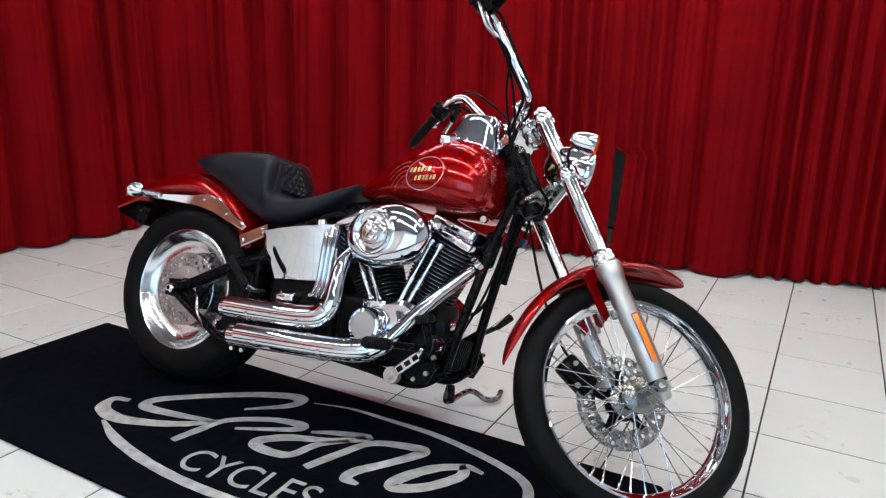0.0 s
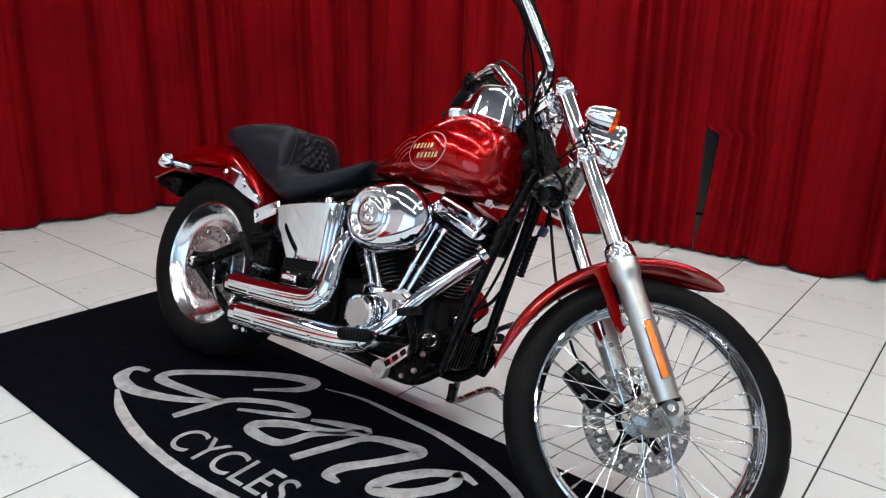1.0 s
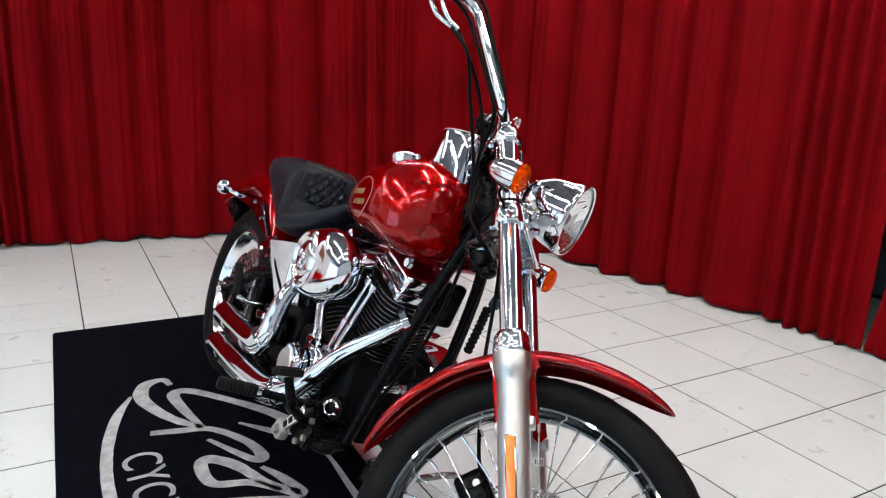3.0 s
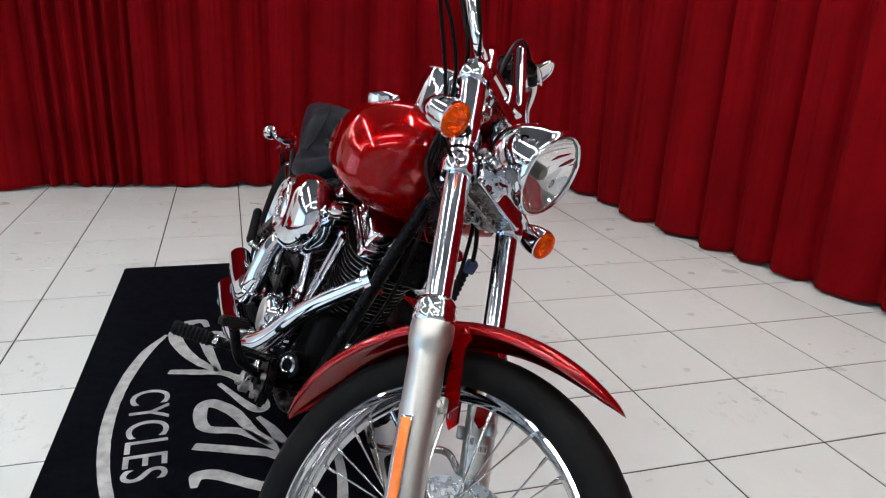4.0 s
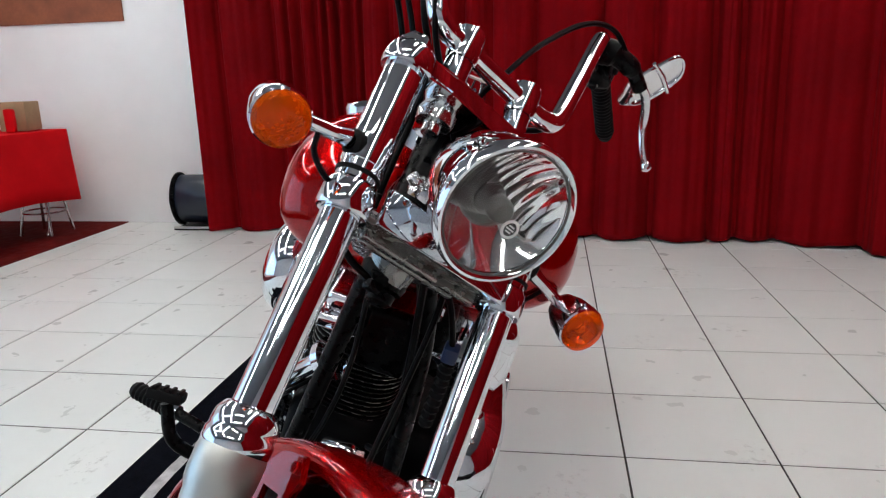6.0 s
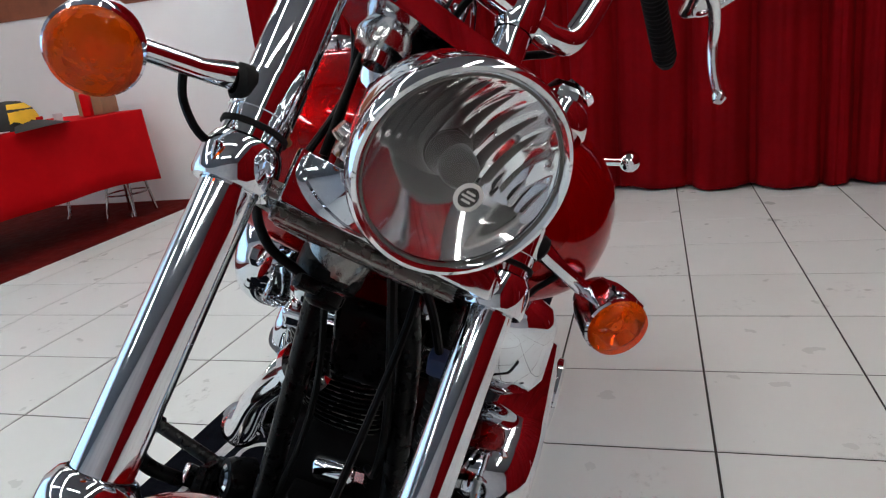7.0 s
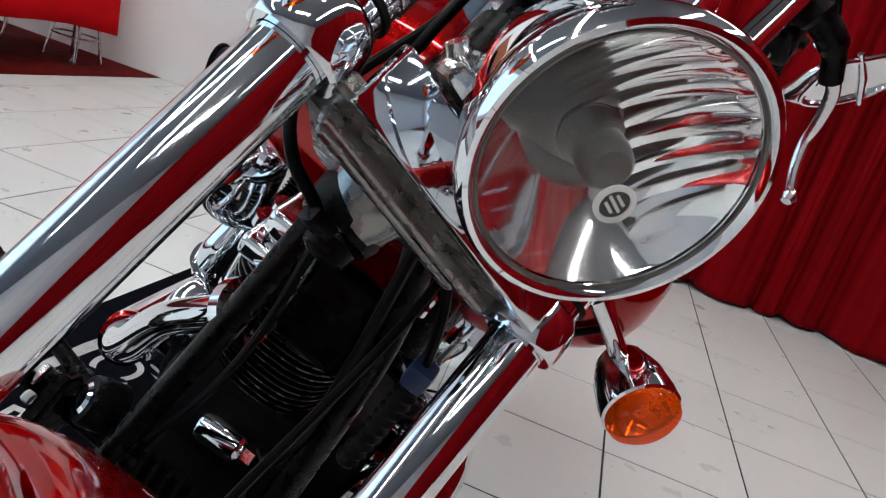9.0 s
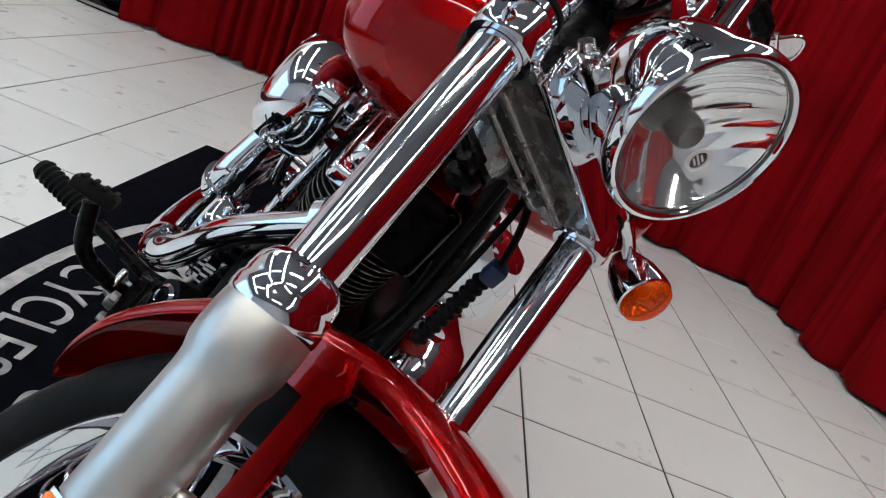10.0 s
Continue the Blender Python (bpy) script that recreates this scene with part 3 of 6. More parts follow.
part("axle_nut", lathe([(0.009, -0.004), (0.02, 0), (0.02, 0.018), (0.013, 0.022), (0.009, 0.022), (0.009, 0.004)], 6, pose(0, -0.135, 0, 90, 0, 0)), CHROME_WORN, rear, angle=20)
for k in range(5):
    a = 2 * math.pi * k / 5 + 0.3
    bolt((0.066 * math.cos(a), -0.078, 0.066 * math.sin(a)), (0, -1, 0), 0.007, 0.007, rear, ZINC)
part("drive_pulley", lathe([(0.06, 0), (0.135, 0.0), (0.14, 0.006), (0.14, 0.036), (0.135, 0.042), (0.06, 0.042)], 72, pose(0, 0.13, 0, 90, 0, 0)), BLACK_FIN, rear)
g = block((0.10, 0.045, 0.085), pose(0.13, -0.10, 0.345, 0, 12, 0), 0.012, 3)
caliper = part("rear_caliper", g, BLACK, moto, "black rear brake caliper")
bolt((0.105, -0.122, 0.36), (0, -1, 0), 0.008, 0.008, caliper)
bolt((0.155, -0.122, 0.37), (0, -1, 0), 0.008, 0.008, caliper)
part("brake_hose", sweep(spline([(0.16, -0.125, 0.36), (0.19, -0.14, 0.33), (0.21, -0.14, 0.28), (0.27, -0.13, 0.24), (0.36, -0.1, 0.26)], 6), 0.005, 8), CHROME_WORN, caliper, "braided hose")

# swing arm and frame
for s in (-1, 1):
    arm = part("swing_arm", sweep([(RX - 0.03, 0.122 * s, RZ - 0.004), (RX + 0.06, 0.125 * s, RZ + 0.02), (0.34, 0.13 * s, 0.49), (0.46, 0.12 * s, 0.53)], [0.017, 0.021, 0.021, 0.022], 14), BLACK, moto)
    part("lower_arm", sweep([(RX - 0.01, 0.122 * s, RZ - 0.01), (0.33, 0.13 * s, 0.215), (0.46, 0.12 * s, 0.24)], 0.014, 12), BLACK, arm)
    part("axle_plate", plate([(-0.05, -0.03), (0.03, -0.035), (0.07, 0.0), (0.05, 0.04), (-0.04, 0.03)], 0.012, pose(RX, 0.118 * s, RZ, 90, 0, 0), 0.004), BLACK, arm)
    part("rear_frame", sweep(spline([(0.40, 0.10 * s, 0.27), (0.42, 0.12 * s, 0.40), (0.44, 0.12 * s, 0.56), (0.60, 0.08 * s, 0.69), (0.74, 0.04 * s, 0.74)], 8), 0.018, 12), BLACK, moto)
    part("lower_rail", sweep(spline([(0.40, 0.10 * s, 0.270), (0.6, 0.11 * s, 0.268), (0.90, 0.115 * s, 0.262), (1.08, 0.112 * s + 0.008, 0.250), (1.166, 0.100 * s + 0.015, 0.304)], 8), 0.018, 12), BLACK, moto)
    part("down_tube", sweep(spline([(1.166, 0.100 * s + 0.015, 0.304), (1.181, 0.085 * s + 0.027, 0.466), (1.220, 0.0585 * s + 0.0385, 0.73), (1.255, 0.025 * s + 0.030, 0.895)], 8), 0.0155, 14), BLACK, moto)
part("backbone", sweep(spline([(0.66, 0, 0.74), (0.9, 0, 0.80), (1.15, 0, 0.90), (1.255, 0.025, 0.95)], 6), 0.03, 14), BLACK, moto)
NECK_A, NECK_B = V((1.305, 0.026, 0.872)), V((1.220, 0.033, 0.998))
part("steering_neck", sweep([NECK_A, NECK_B], 0.034, 20), BLACK, moto)
part("neck_gusset", plate([(-0.09, -0.06), (0.0, -0.04), (0.03, 0.02), (0.0, 0.07), (-0.10, 0.03)], 0.04, pose(1.23, 0.01, 0.90, 90, 0, 0), 0.01), BLACK, moto)
part("rear_mudguard", block((0.05, 0.2, 0.26), pose(0.40, 0, 0.42, 0, -8, 0), 0.02), BLACK, moto)
for s in (-1, 1):
    bolt((1.205, 0.10 * s, 0.775), (0, s, 0), 0.013, 0.012, moto, CHROME)

# rear fender, rails and tail
def fender(center, stations, half, name, parent, thick=0.003, n=16, m=None, label=""):
    """A mudguard: stations of (angle, top radius, side radius, width factor)."""
    bm = bmesh.new()
    rows = []
    for ang, rt, rs, wf in stations:
        a = radians(ang)
        row = []
        for k in range(n + 1):
            u = -1 + 2 * k / n
            y = half * wf * math.copysign(1 - (1 - abs(u)) ** 1.5, u)
            f = 1 - (1 - max(0.0, 1 - abs(u) ** 2.6))
            r = rs + (rt - rs) * f ** 0.62
            row.append(bm.verts.new((center[0] + r * math.cos(a), y, center[1] + r * math.sin(a))))
        rows.append(row)
    for a, b in zip(rows, rows[1:]):
        for k in range(n):
            bm.faces.new((a[k], a[k + 1], b[k + 1], b[k]))
    ob = part(name, bm, PAINT, parent, label, m=m, angle=60)
    mod = ob.modifiers.new("sheet", "SOLIDIFY")
    mod.thickness, mod.offset = thick, -1
    return ob


def stations(keys, n):
    """Even steps through keyed rows of numbers."""
    pts = spline([V(k[:3]) for k in keys], n)
    wid = spline([V((k[3], 0, 0)) for k in keys], n)
    return [(p.x, p.y, p.z, w.x) for p, w in zip(pts, wid)]


rear_fender = fender((RX, RZ), stations([(34, 0.37, 0.345, 1.0), (46, 0.385, 0.342, 1.0), (80, 0.432, 0.345, 1.0), (112, 0.456, 0.365, 1.0), (132, 0.485, 0.40, 0.98), (146, 0.515, 0.455, 0.93), (149, 0.515, 0.49, 0.85)], 6),
                     0.122, "rear_fender", moto, label="candy red rear fender")
SIG_Y = {-1: -0.172, 1: 0.345}
for s in (-1, 1):
    outline = [(-0.20, 0.672), (-0.06, 0.684), (0.06, 0.690), (0.13, 0.712), (0.20, 0.700), (0.26, 0.66), (0.335, 0.622), (0.325, 0.606), (0.24, 0.63), (0.18, 0.655), (0.10, 0.668), (0.0, 0.664), (-0.20, 0.660)]
    strut = part("fender_strut", plate([(x, z) for x, z in outline], 0.016, pose(0, 0.131 * s, 0, 90, 0, 0), 0.005), CHROME, moto, "chrome fender strut")
    for x, z in ((0.12, 0.692), (0.235, 0.655)):
        bolt((x, 0.139 * s, z), (0, s, 0), 0.008, 0.006, strut)
    bracket = part("strut_bracket", plate([(-0.062, -0.022), (0.062, -0.022), (0.066, 0.018), (-0.058, 0.022)], 0.014, pose(0.382, 0.139 * s, 0.595, 90, -28.5, 0), 0.005), CHROME, moto, "chrome bracket plate")
    for d in (-0.045, 0.045):
        bolt((0.382 + d * 0.88, 0.146 * s, 0.595 + d * 0.48), (0, s, 0), 0.009, 0.005, bracket)
    tail = part("rear_turn_signal", lathe([(0, -0.035), (0.012, -0.034), (0.024, -0.022), (0.030, 0.0), (0.030, 0.018), (0.026, 0.020), (0, 0.022)], 24,
                                          pose(-0.186, SIG_Y[s], 0.681 + 0.03 * (s > 0), 0, -90, 0)), CHROME, moto, "chrome bullet turn signal")
    part("lens", lathe([(0.026, 0.019), (0.022, 0.028), (0.0, 0.034)], 24, pose(-0.186, SIG_Y[s], 0.681 + 0.03 * (s > 0), 0, -90, 0)), AMBER, tail, "amber lens")
    part("stalk", sweep([(-0.18, SIG_Y[s] - 0.01 * s, 0.679 + 0.03 * (s > 0)), (-0.10, 0.14 * s, 0.678)], 0.011, 10), CHROME, tail)
part("plate_holder", block((0.16, 0.19, 0.07), pose(-0.27, 0, 0.60, 0, 12, 0), 0.012), BLACK, moto)
tl = part("tail_light", block((0.05, 0.11, 0.055), pose(-0.385, 0, 0.655, 0, 20, 0), 0.016, 3), CHROME, moto, "chrome tail light")
part("lens", block((0.02, 0.095, 0.042), pose(-0.409, 0, 0.647, 0, 20, 0), 0.008, 2), PAINT, tl, "red lens")

# seat
seat_rows = [(-0.045, 0.834, 0.826, 0.045), (0.03, 0.858, 0.795, 0.095), (0.12, 0.880, 0.765, 0.120), (0.22, 0.893, 0.715, 0.132), (0.30, 0.896, 0.672, 0.138), (0.345, 0.890, 0.655, 0.141),
             (0.37, 0.872, 0.648, 0.143), (0.388, 0.815, 0.645, 0.147), (0.405, 0.765, 0.645, 0.152), (0.45, 0.746, 0.652, 0.160), (0.52, 0.750, 0.668, 0.158), (0.59, 0.776, 0.70, 0.132),
             (0.65, 0.810, 0.752, 0.092), (0.70, 0.836, 0.812, 0.05)]
rows = spline([V((a, b, c)) for a, b, c, d in seat_rows], 4)
wids = spline([V((d, 0, 0)) for a, b, c, d in seat_rows], 4)
sections = []
for p, w in zip(rows, wids):
    x, top, bot = p
    sec = []
    for k in range(32):
        t = 2 * math.pi * k / 32
        c_, s_ = math.cos(t), math.sin(t)
        y = w.x * math.copysign(abs(c_) ** 0.62, c_)
        z = (top + bot) / 2 + (top - bot) / 2 * math.copysign(abs(s_) ** 0.6, s_)
        sec.append((x, y, z))
    sections.append(sec)
seat = part("seat", loft(sections), LEATHER, moto, "black vinyl solo seat with raised back", angle=70)
bm = bmesh.new()
grid = []
NU, NV = 72, 60
for i in range(NU + 1):
    u = -1 + 2 * i / NU
    row = []
    for j in range(NV + 1):
        w = j / NV
        edge = min(1.0, (1 - abs(u) ** 6) * 3) * min(1.0, (1 - abs(2 * w - 1) ** 8) * 3)
        pa, pb = (u * 6.0 + w * 5.4) * math.pi / 2, (u * 6.0 - w * 5.4) * math.pi / 2
        puff = min(abs(math.sin(pa)), 0.75) * min(abs(math.sin(pb)), 0.75) * 0.018 * edge
        base = V((0.410, 0, 0.768)).lerp(V((0.380, 0, 0.872)), w)
        row.append(bm.verts.new(base + V((0.005 + puff - 0.045 * u * u, u * 0.108 * (1 - 0.25 * w * w), 0.3 * puff))))
    grid.append(row)
for a, b in zip(grid, grid[1:]):
    for k in range(NV):
        bm.faces.new((a[k], a[k + 1], b[k + 1], b[k]))
part("quilted_panel", bm, LEATHER, seat, "diamond-stitched panel", angle=180)
for s in (-1, 1):
    part("seat_piping", sweep(spline([(0.40, 0.150 * s, 0.70), (0.412, 0.118 * s, 0.768), (0.388, 0.094 * s, 0.868), (0.30, 0.085 * s, 0.893), (0.1, 0.075 * s, 0.868)], 6), 0.0028, 6), LEATHER, seat)

# fuel tank
tank_rows = [(0.705, 0.826, 0.800, 0.025), (0.735, 0.842, 0.788, 0.062), (0.80, 0.888, 0.785, 0.108), (0.88, 0.942, 0.783, 0.150), (0.96, 0.990, 0.780, 0.178), (1.04, 1.020, 0.777, 0.192),
             (1.11, 1.020, 0.774, 0.194), (1.165, 0.995, 0.776, 0.184), (1.20, 0.960, 0.790, 0.160), (1.218, 0.915, 0.82, 0.115)]
rows = spline([V((a, b, c)) for a, b, c, d in tank_rows], 5)
wids = spline([V((d, 0, 0)) for a, b, c, d in tank_rows], 5)
sections = []
for p, w in zip(rows, wids):
    x, top, bot = p
    sec = []
    for k in range(40):
        t = 2 * math.pi * k / 40
        c_, s_ = math.cos(t), math.sin(t)
        y = w.x * (1.44 if c_ > 0 else 1.0) * math.copysign(abs(c_) ** 0.86, c_)
        h = (top - bot)
        z = bot + h * 0.42 + (h * 0.58 if s_ > 0 else h * 0.42) * math.copysign(abs(s_) ** 0.8, s_)
        sec.append((x, y, z))
    sections.append(sec)
tank_bm = loft(sections)
from mathutils import bvhtree
tank_tree = bvhtree.BVHTree.FromBMesh(tank_bm)
tank = part("fuel_tank", tank_bm, PAINT, moto, "glossy candy red fuel tank", angle=60)


def on_tank(x, z, side, lift=0.0015):
    hit = tank_tree.ray_cast(V((x, side * 0.6, z)), V((0, -side, 0)))[0]
    return (hit + V((0, side * lift, 0))) if hit else V((x, side * 0.15, z))


def tank_print(outline_u, outline_v, material, name, m2, side, label=""):
    """A patch on the tank's side: a grid of (u, v) pairs mapped by m2 to (x, z)."""
    bm = bmesh.new()
    grid_ = [[bm.verts.new(on_tank(*(m2(u, v)), side)) for v in outline_v] for u in outline_u]
    for a, b in zip(grid_, grid_[1:]):
        for k in range(len(outline_v) - 1):
            bm.faces.new((a[k], a[k + 1], b[k + 1], b[k]))
    return part(name, bm, material, tank, label, angle=180)


for side in (-1, 1):
    EX, EZ = 1.02, 0.879
    steps_ = [k / 24 for k in range(25)]
    tank_print(steps_ + [1.0], [0.94, 1.0], SILVER_PRINT, "emblem_ring",
               lambda u, v: (EX + 0.068 * v * math.cos(6.2832 * u), EZ + 0.052 * v * math.sin(6.2832 * u) + 0.012 * math.cos(6.2832 * u)), side, "faded silver oval outline")
    widths_ = (0.010, 0.012, 0.009, 0.010, 0.008, 0.011)
    for row, (z0, x0) in enumerate(((0.012, -0.056), (-0.014, -0.034))):
        x_ = x0
        for w_ in widths_:
            tank_print([0, 0.5, 1], [0, 0.5, 1], GOLD, "emblem_bar", lambda u, v, x_=x_, w_=w_, z0=z0: (EX + x_ + w_ * u * 0.85 + 0.003 * v, EZ + z0 + 0.0145 * (v - 0.5) + 0.14 * (x_ + w_ * u)), side,
                       "gold printed bar")
            x_ += w_ * 1.35
    for q in range(4):
        tank_print([k / 10 for k in range(11)], [0, 1], SILVER_PRINT, "emblem_stripe",
                   lambda u, v, q=q: (EX - 0.06 - 0.085 * u * (1 - 0.12 * q), EZ + 0.030 - 0.014 * q - 0.050 * u * u + 0.0022 * v), side, "thin faded pinstripe")
for s in (-1, 1):
    cap = part("fuel_cap", lathe([(0, 0.020), (0.022, 0.019), (0.034, 0.014), (0.037, 0.006), (0.035, -0.012)], 40, pose(1.039, 0.112 * s + 0.045 * (s > 0), 1.002, -16 * s, 0, 0)), CHROME, tank, "chrome filler cap")
# dash console
secs = []
for zf, half_w, back, front in ((0.0, 0.068, -0.150, 0.100), (0.35, 0.066, -0.115, 0.094), (0.7, 0.063, -0.080, 0.086), (0.92, 0.060, -0.060, 0.078), (1.0, 0.056, -0.052, 0.070)):
    ring = []
    for k in range(40):
        t = 2 * math.pi * k / 40
        cx = math.cos(t)
        x_ = 1.075 + (front * cx if cx > 0 else -back * cx)
        y_ = 0.008 + half_w * math.copysign(abs(math.sin(t)) ** 0.75, math.sin(t))
        ring.append((x_, y_, 0.985 + 0.118 * zf + 0.10 * (x_ - 1.075) * zf))
    secs.append(ring)
dash = part("dash_console", loft(secs), CHROME, tank, "tall chrome instrument console", angle=50)
part("speedometer", lathe([(0, 0.0), (0.046, 0.0), (0.050, 0.006), (0.053, 0.004)], 32, pose(1.070, 0.008, 1.102, 0, -6, 0)), DIAL, tank, "round speedometer dial")
part("tank_strap", sweep(spline([(0.72, 0, 0.842), (0.84, 0, 0.922), (0.94, 0, 0.985)], 6), 0.014, 12, flat=0.4), BLACK, tank)

# engine
part("crankcase", block((0.36, 0.20, 0.20), pose(0.93, 0, 0.385, 0, -6, 0), 0.03, 3), BLACK_FIN, moto, "black engine crankcase")
part("gearbox", block((0.28, 0.20, 0.22), pose(0.60, 0.0, 0.40, 0, -6, 0), 0.03, 3), BLACK_FIN, moto, "black gearbox case")
part("sump", block((0.40, 0.16, 0.07), pose(0.86, 0, 0.296, 0, -4, 0), 0.02, 2), BLACK_FIN, moto)


def cylinder_unit(foot, tilt, name, label):
    m = pose(foot[0], 0, foot[1], 0, tilt, 0)
    secs, rims = [], []
    for k in range(14):
        z = 0.006 + k * 0.0125
        grow = 0.076 + 0.014 * k / 13
        for dz, r in ((0.0, grow), (0.0040, grow), (0.0045, grow - 0.020), (0.0120, grow - 0.020)):
            secs.append([m @ p for p in oval((0, 0, z + dz), r, r, 32, 2.7, (1, 0, 0), (0, 1, 0))])
        rims.append([[m @ p for p in oval((0, 0, z + dz), grow + 0.0006, grow + 0.0006, 32, 2.7, (1, 0, 0), (0, 1, 0))] for dz in (0.0012, 0.0028)])
    cyl = part(name, loft(secs), BLACK_FIN, moto, label, angle=30)
    secs = []
    for k in range(5):
        z = 0.184 + k * 0.0125
        for dz, r in ((0.0, 0.094), (0.0040, 0.094), (0.0045, 0.072), (0.0120, 0.072)):
            secs.append([m @ p for p in oval((0, 0, z + dz), r, r * 0.98, 32, 3.2, (1, 0, 0), (0, 1, 0))])
        rims.append([[m @ p for p in oval((0, 0, z + dz), 0.0946, 0.0946 * 0.98, 32, 3.2, (1, 0, 0), (0, 1, 0))] for dz in (0.0012, 0.0028)])
    part("cylinder_head", loft(secs), BLACK_FIN, cyl, "black finned cylinder head", angle=30)
    edges = bmesh.new()
    for pair in rims:
        loft(pair, edges, caps=False)
    part("fin_edge", edges, CAST, cyl, "bare machined fin edges", angle=30)
    part("rocker_base", block((0.185, 0.165, 0.03), m @ pose(0, 0, 0.258), 0.010, 3), CHROME, cyl, "chrome rocker base")
    part("rocker_cover", block((0.165, 0.145, 0.042), m @ pose(0.0, 0, 0.292), 0.017, 4), CHROME, cyl, "chrome rocker cover")
    for sx in (-0.078, 0.078):
        for sy in (-0.066, 0.066):
            bolt(m @ V((sx, sy, 0.272)), m.to_3x3() @ V((0, 0, 1)), 0.007, 0.010, cyl)
    return cyl, m


front_cyl, FCM = cylinder_unit((1.005, 0.462), 17, "front_cylinder", "black front cylinder with fine cooling fins")
rear_cyl, RCM = cylinder_unit((0.868, 0.462), -29, "rear_cylinder", "black rear cylinder with fine cooling fins")
for cyl, m, d in ((front_cyl, FCM, 1), (rear_cyl, RCM, -1)):
    for q in (0.0, 0.034):
        a, b = V((0.945 + d * (0.03 + q * 0.9), -0.112, 0.462)), m @ V((d * (-0.028 + q), -0.098, 0.232))
        rod_ = part("push_rod_tube", sweep([a, a.lerp(b, 0.42), a.lerp(b, 0.421), b], [0.0092, 0.0092, 0.0070, 0.0070], 14), CHROME, moto, "chrome push-rod tube")
        part("tube_collar", sweep([a, a.lerp(b, 0.06)], 0.0145, 12), CHROME, rod_)
        part("tube_collar", sweep([a.lerp(b, 0.40), a.lerp(b, 0.45)], 0.0110, 12), CHROME, rod_)
        part("tube_collar", sweep([a.lerp(b, 0.93), b], 0.013, 12), CHROME, rod_)
    part("lifter_block", block((0.085, 0.05, 0.035), pose(0.945 + d * 0.045, -0.105, 0.455, 0, -6, 0), 0.010, 3), CHROME, moto, "chrome lifter block")
cover = part("cam_cover", plate([(-0.105, -0.02), (-0.06, -0.075), (0.0, -0.085), (0.06, -0.06), (0.10, 0.0), (0.115, 0.06), (0.07, 0.085), (0.0, 0.065), (-0.07, 0.05)], 0.045,
                                pose(0.955, -0.125, 0.400, 90, -6, 0), 0.014), CHROME, moto, "chrome cam cover")
part("timer_cover", lathe([(0.046, 0), (0.056, 0.004), (0.058, 0.030), (0.052, 0.040), (0.044, 0.042)], 40, pose(0.915, -0.149, 0.391, 90, 0, 0)), CHROME, cover)
part("timer_plate", lathe([(0.044, 0.040), (0.040, 0.046), (0.0, 0.048)], 40, pose(0.915, -0.149, 0.391, 90, 0, 0)), ALU, cover, "brushed round plate")
for x, z in ((1.03, 0.455), (1.045, 0.40), (0.87, 0.345), (0.875, 0.435), (0.97, 0.325)):
    bolt((x, -0.148, z), (0, -1, 0), 0.007, 0.007, cover)
for k in range(3):
    part("case_rib", sweep(spline([(1.0 + 0.016 * k, -0.149, 0.36 + 0.01 * k), (1.02 + 0.012 * k, -0.156, 0.405), (1.0 + 0.014 * k, -0.149, 0.455)], 6), 0.005, 8), CHROME, cover)

# air cleaner
AIR = pose(0.934, -0.120, 0.674, 90, -13, 0) @ Matrix.Scale(1.03, 4)
secs = []
for d, sx, sz in ((0.0, 0.100, 0.068), (0.015, 0.122, 0.084), (0.040, 0.136, 0.095), (0.062, 0.138, 0.097), (0.082, 0.128, 0.090), (0.096, 0.106, 0.075), (0.104, 0.078, 0.058)):
    secs.append([AIR @ p for p in oval((0, 0, d), sx, sz, 48, 2.15, (1, 0, 0), (0, 1, 0))])
air = part("air_cleaner", loft(secs), CHROME, moto, "chrome football-shaped air cleaner cover", angle=60)
AIRC = AIR @ pose(-0.026, 0.006, 0.100)
part("cover_ring", lathe([(0.076, -0.030), (0.077, -0.004), (0.073, 0.004), (0.068, 0.006), (0.066, 0.004), (0.062, 0.008), (0.060, 0.0065), (0.056, 0.0095), (0.053, 0.008), (0.046, 0.003)], 64, AIRC), ALU_POLISH, air, "ribbed ring")
part("cover_disc", lathe([(0.046, 0.003), (0.040, 0.008), (0.030, 0.010), (0.0, 0.011)], 48, AIRC), CHROME_WORN, air, "round centre badge")
for dx, dy, r in ((-0.010, 0.014, 0.011), (0.008, 0.004, 0.012), (-0.004, -0.012, 0.012), (0.012, -0.020, 0.008)):
    part("badge_shape", lathe([(r, 0.008), (r, 0.013), (r * 0.6, 0.016), (0, 0.0165)], 18, AIRC @ pose(dx, dy, 0)), ALU_POLISH, air)
part("cover_plate", plate([(0.026 * math.cos(t), 0.009 * math.sin(t)) for t in (2 * math.pi * k / 20 for k in range(20))], 0.003, AIR @ pose(0.03, -0.062, 0.090, 24, 6, 8), 0.001), GOLD, air, "small oval brass plate")

# oil tank with its chrome wrap, and cover behind it
secs = []
for k in range(29):
    a = -1.3 + 2.6 * k / 28
    x, y = 0.566 + 0.158 * math.sin(a) / math.sin(1.3), -0.090 - 0.078 * math.cos(a) ** 0.9
    z0 = 0.460 + 0.20 * (x - 0.45) * 0.6
    z1 = 0.622 + 0.22 * (x - 0.45)
    y += 0.012
    secs.append([(x, y - 0.36 * (z - 0.56) + dy, z) for z, dy in ((z0, 0.0), (z0 + 0.002, -0.004), ((z0 + z1) / 2, -0.0045), (z1 - 0.002, -0.004), (z1, 0.0), (z1, 0.05), (z0, 0.02))])
oil = part("oil_tank", loft(secs), CHROME, moto, "polished chrome oil tank wrap", angle=40)
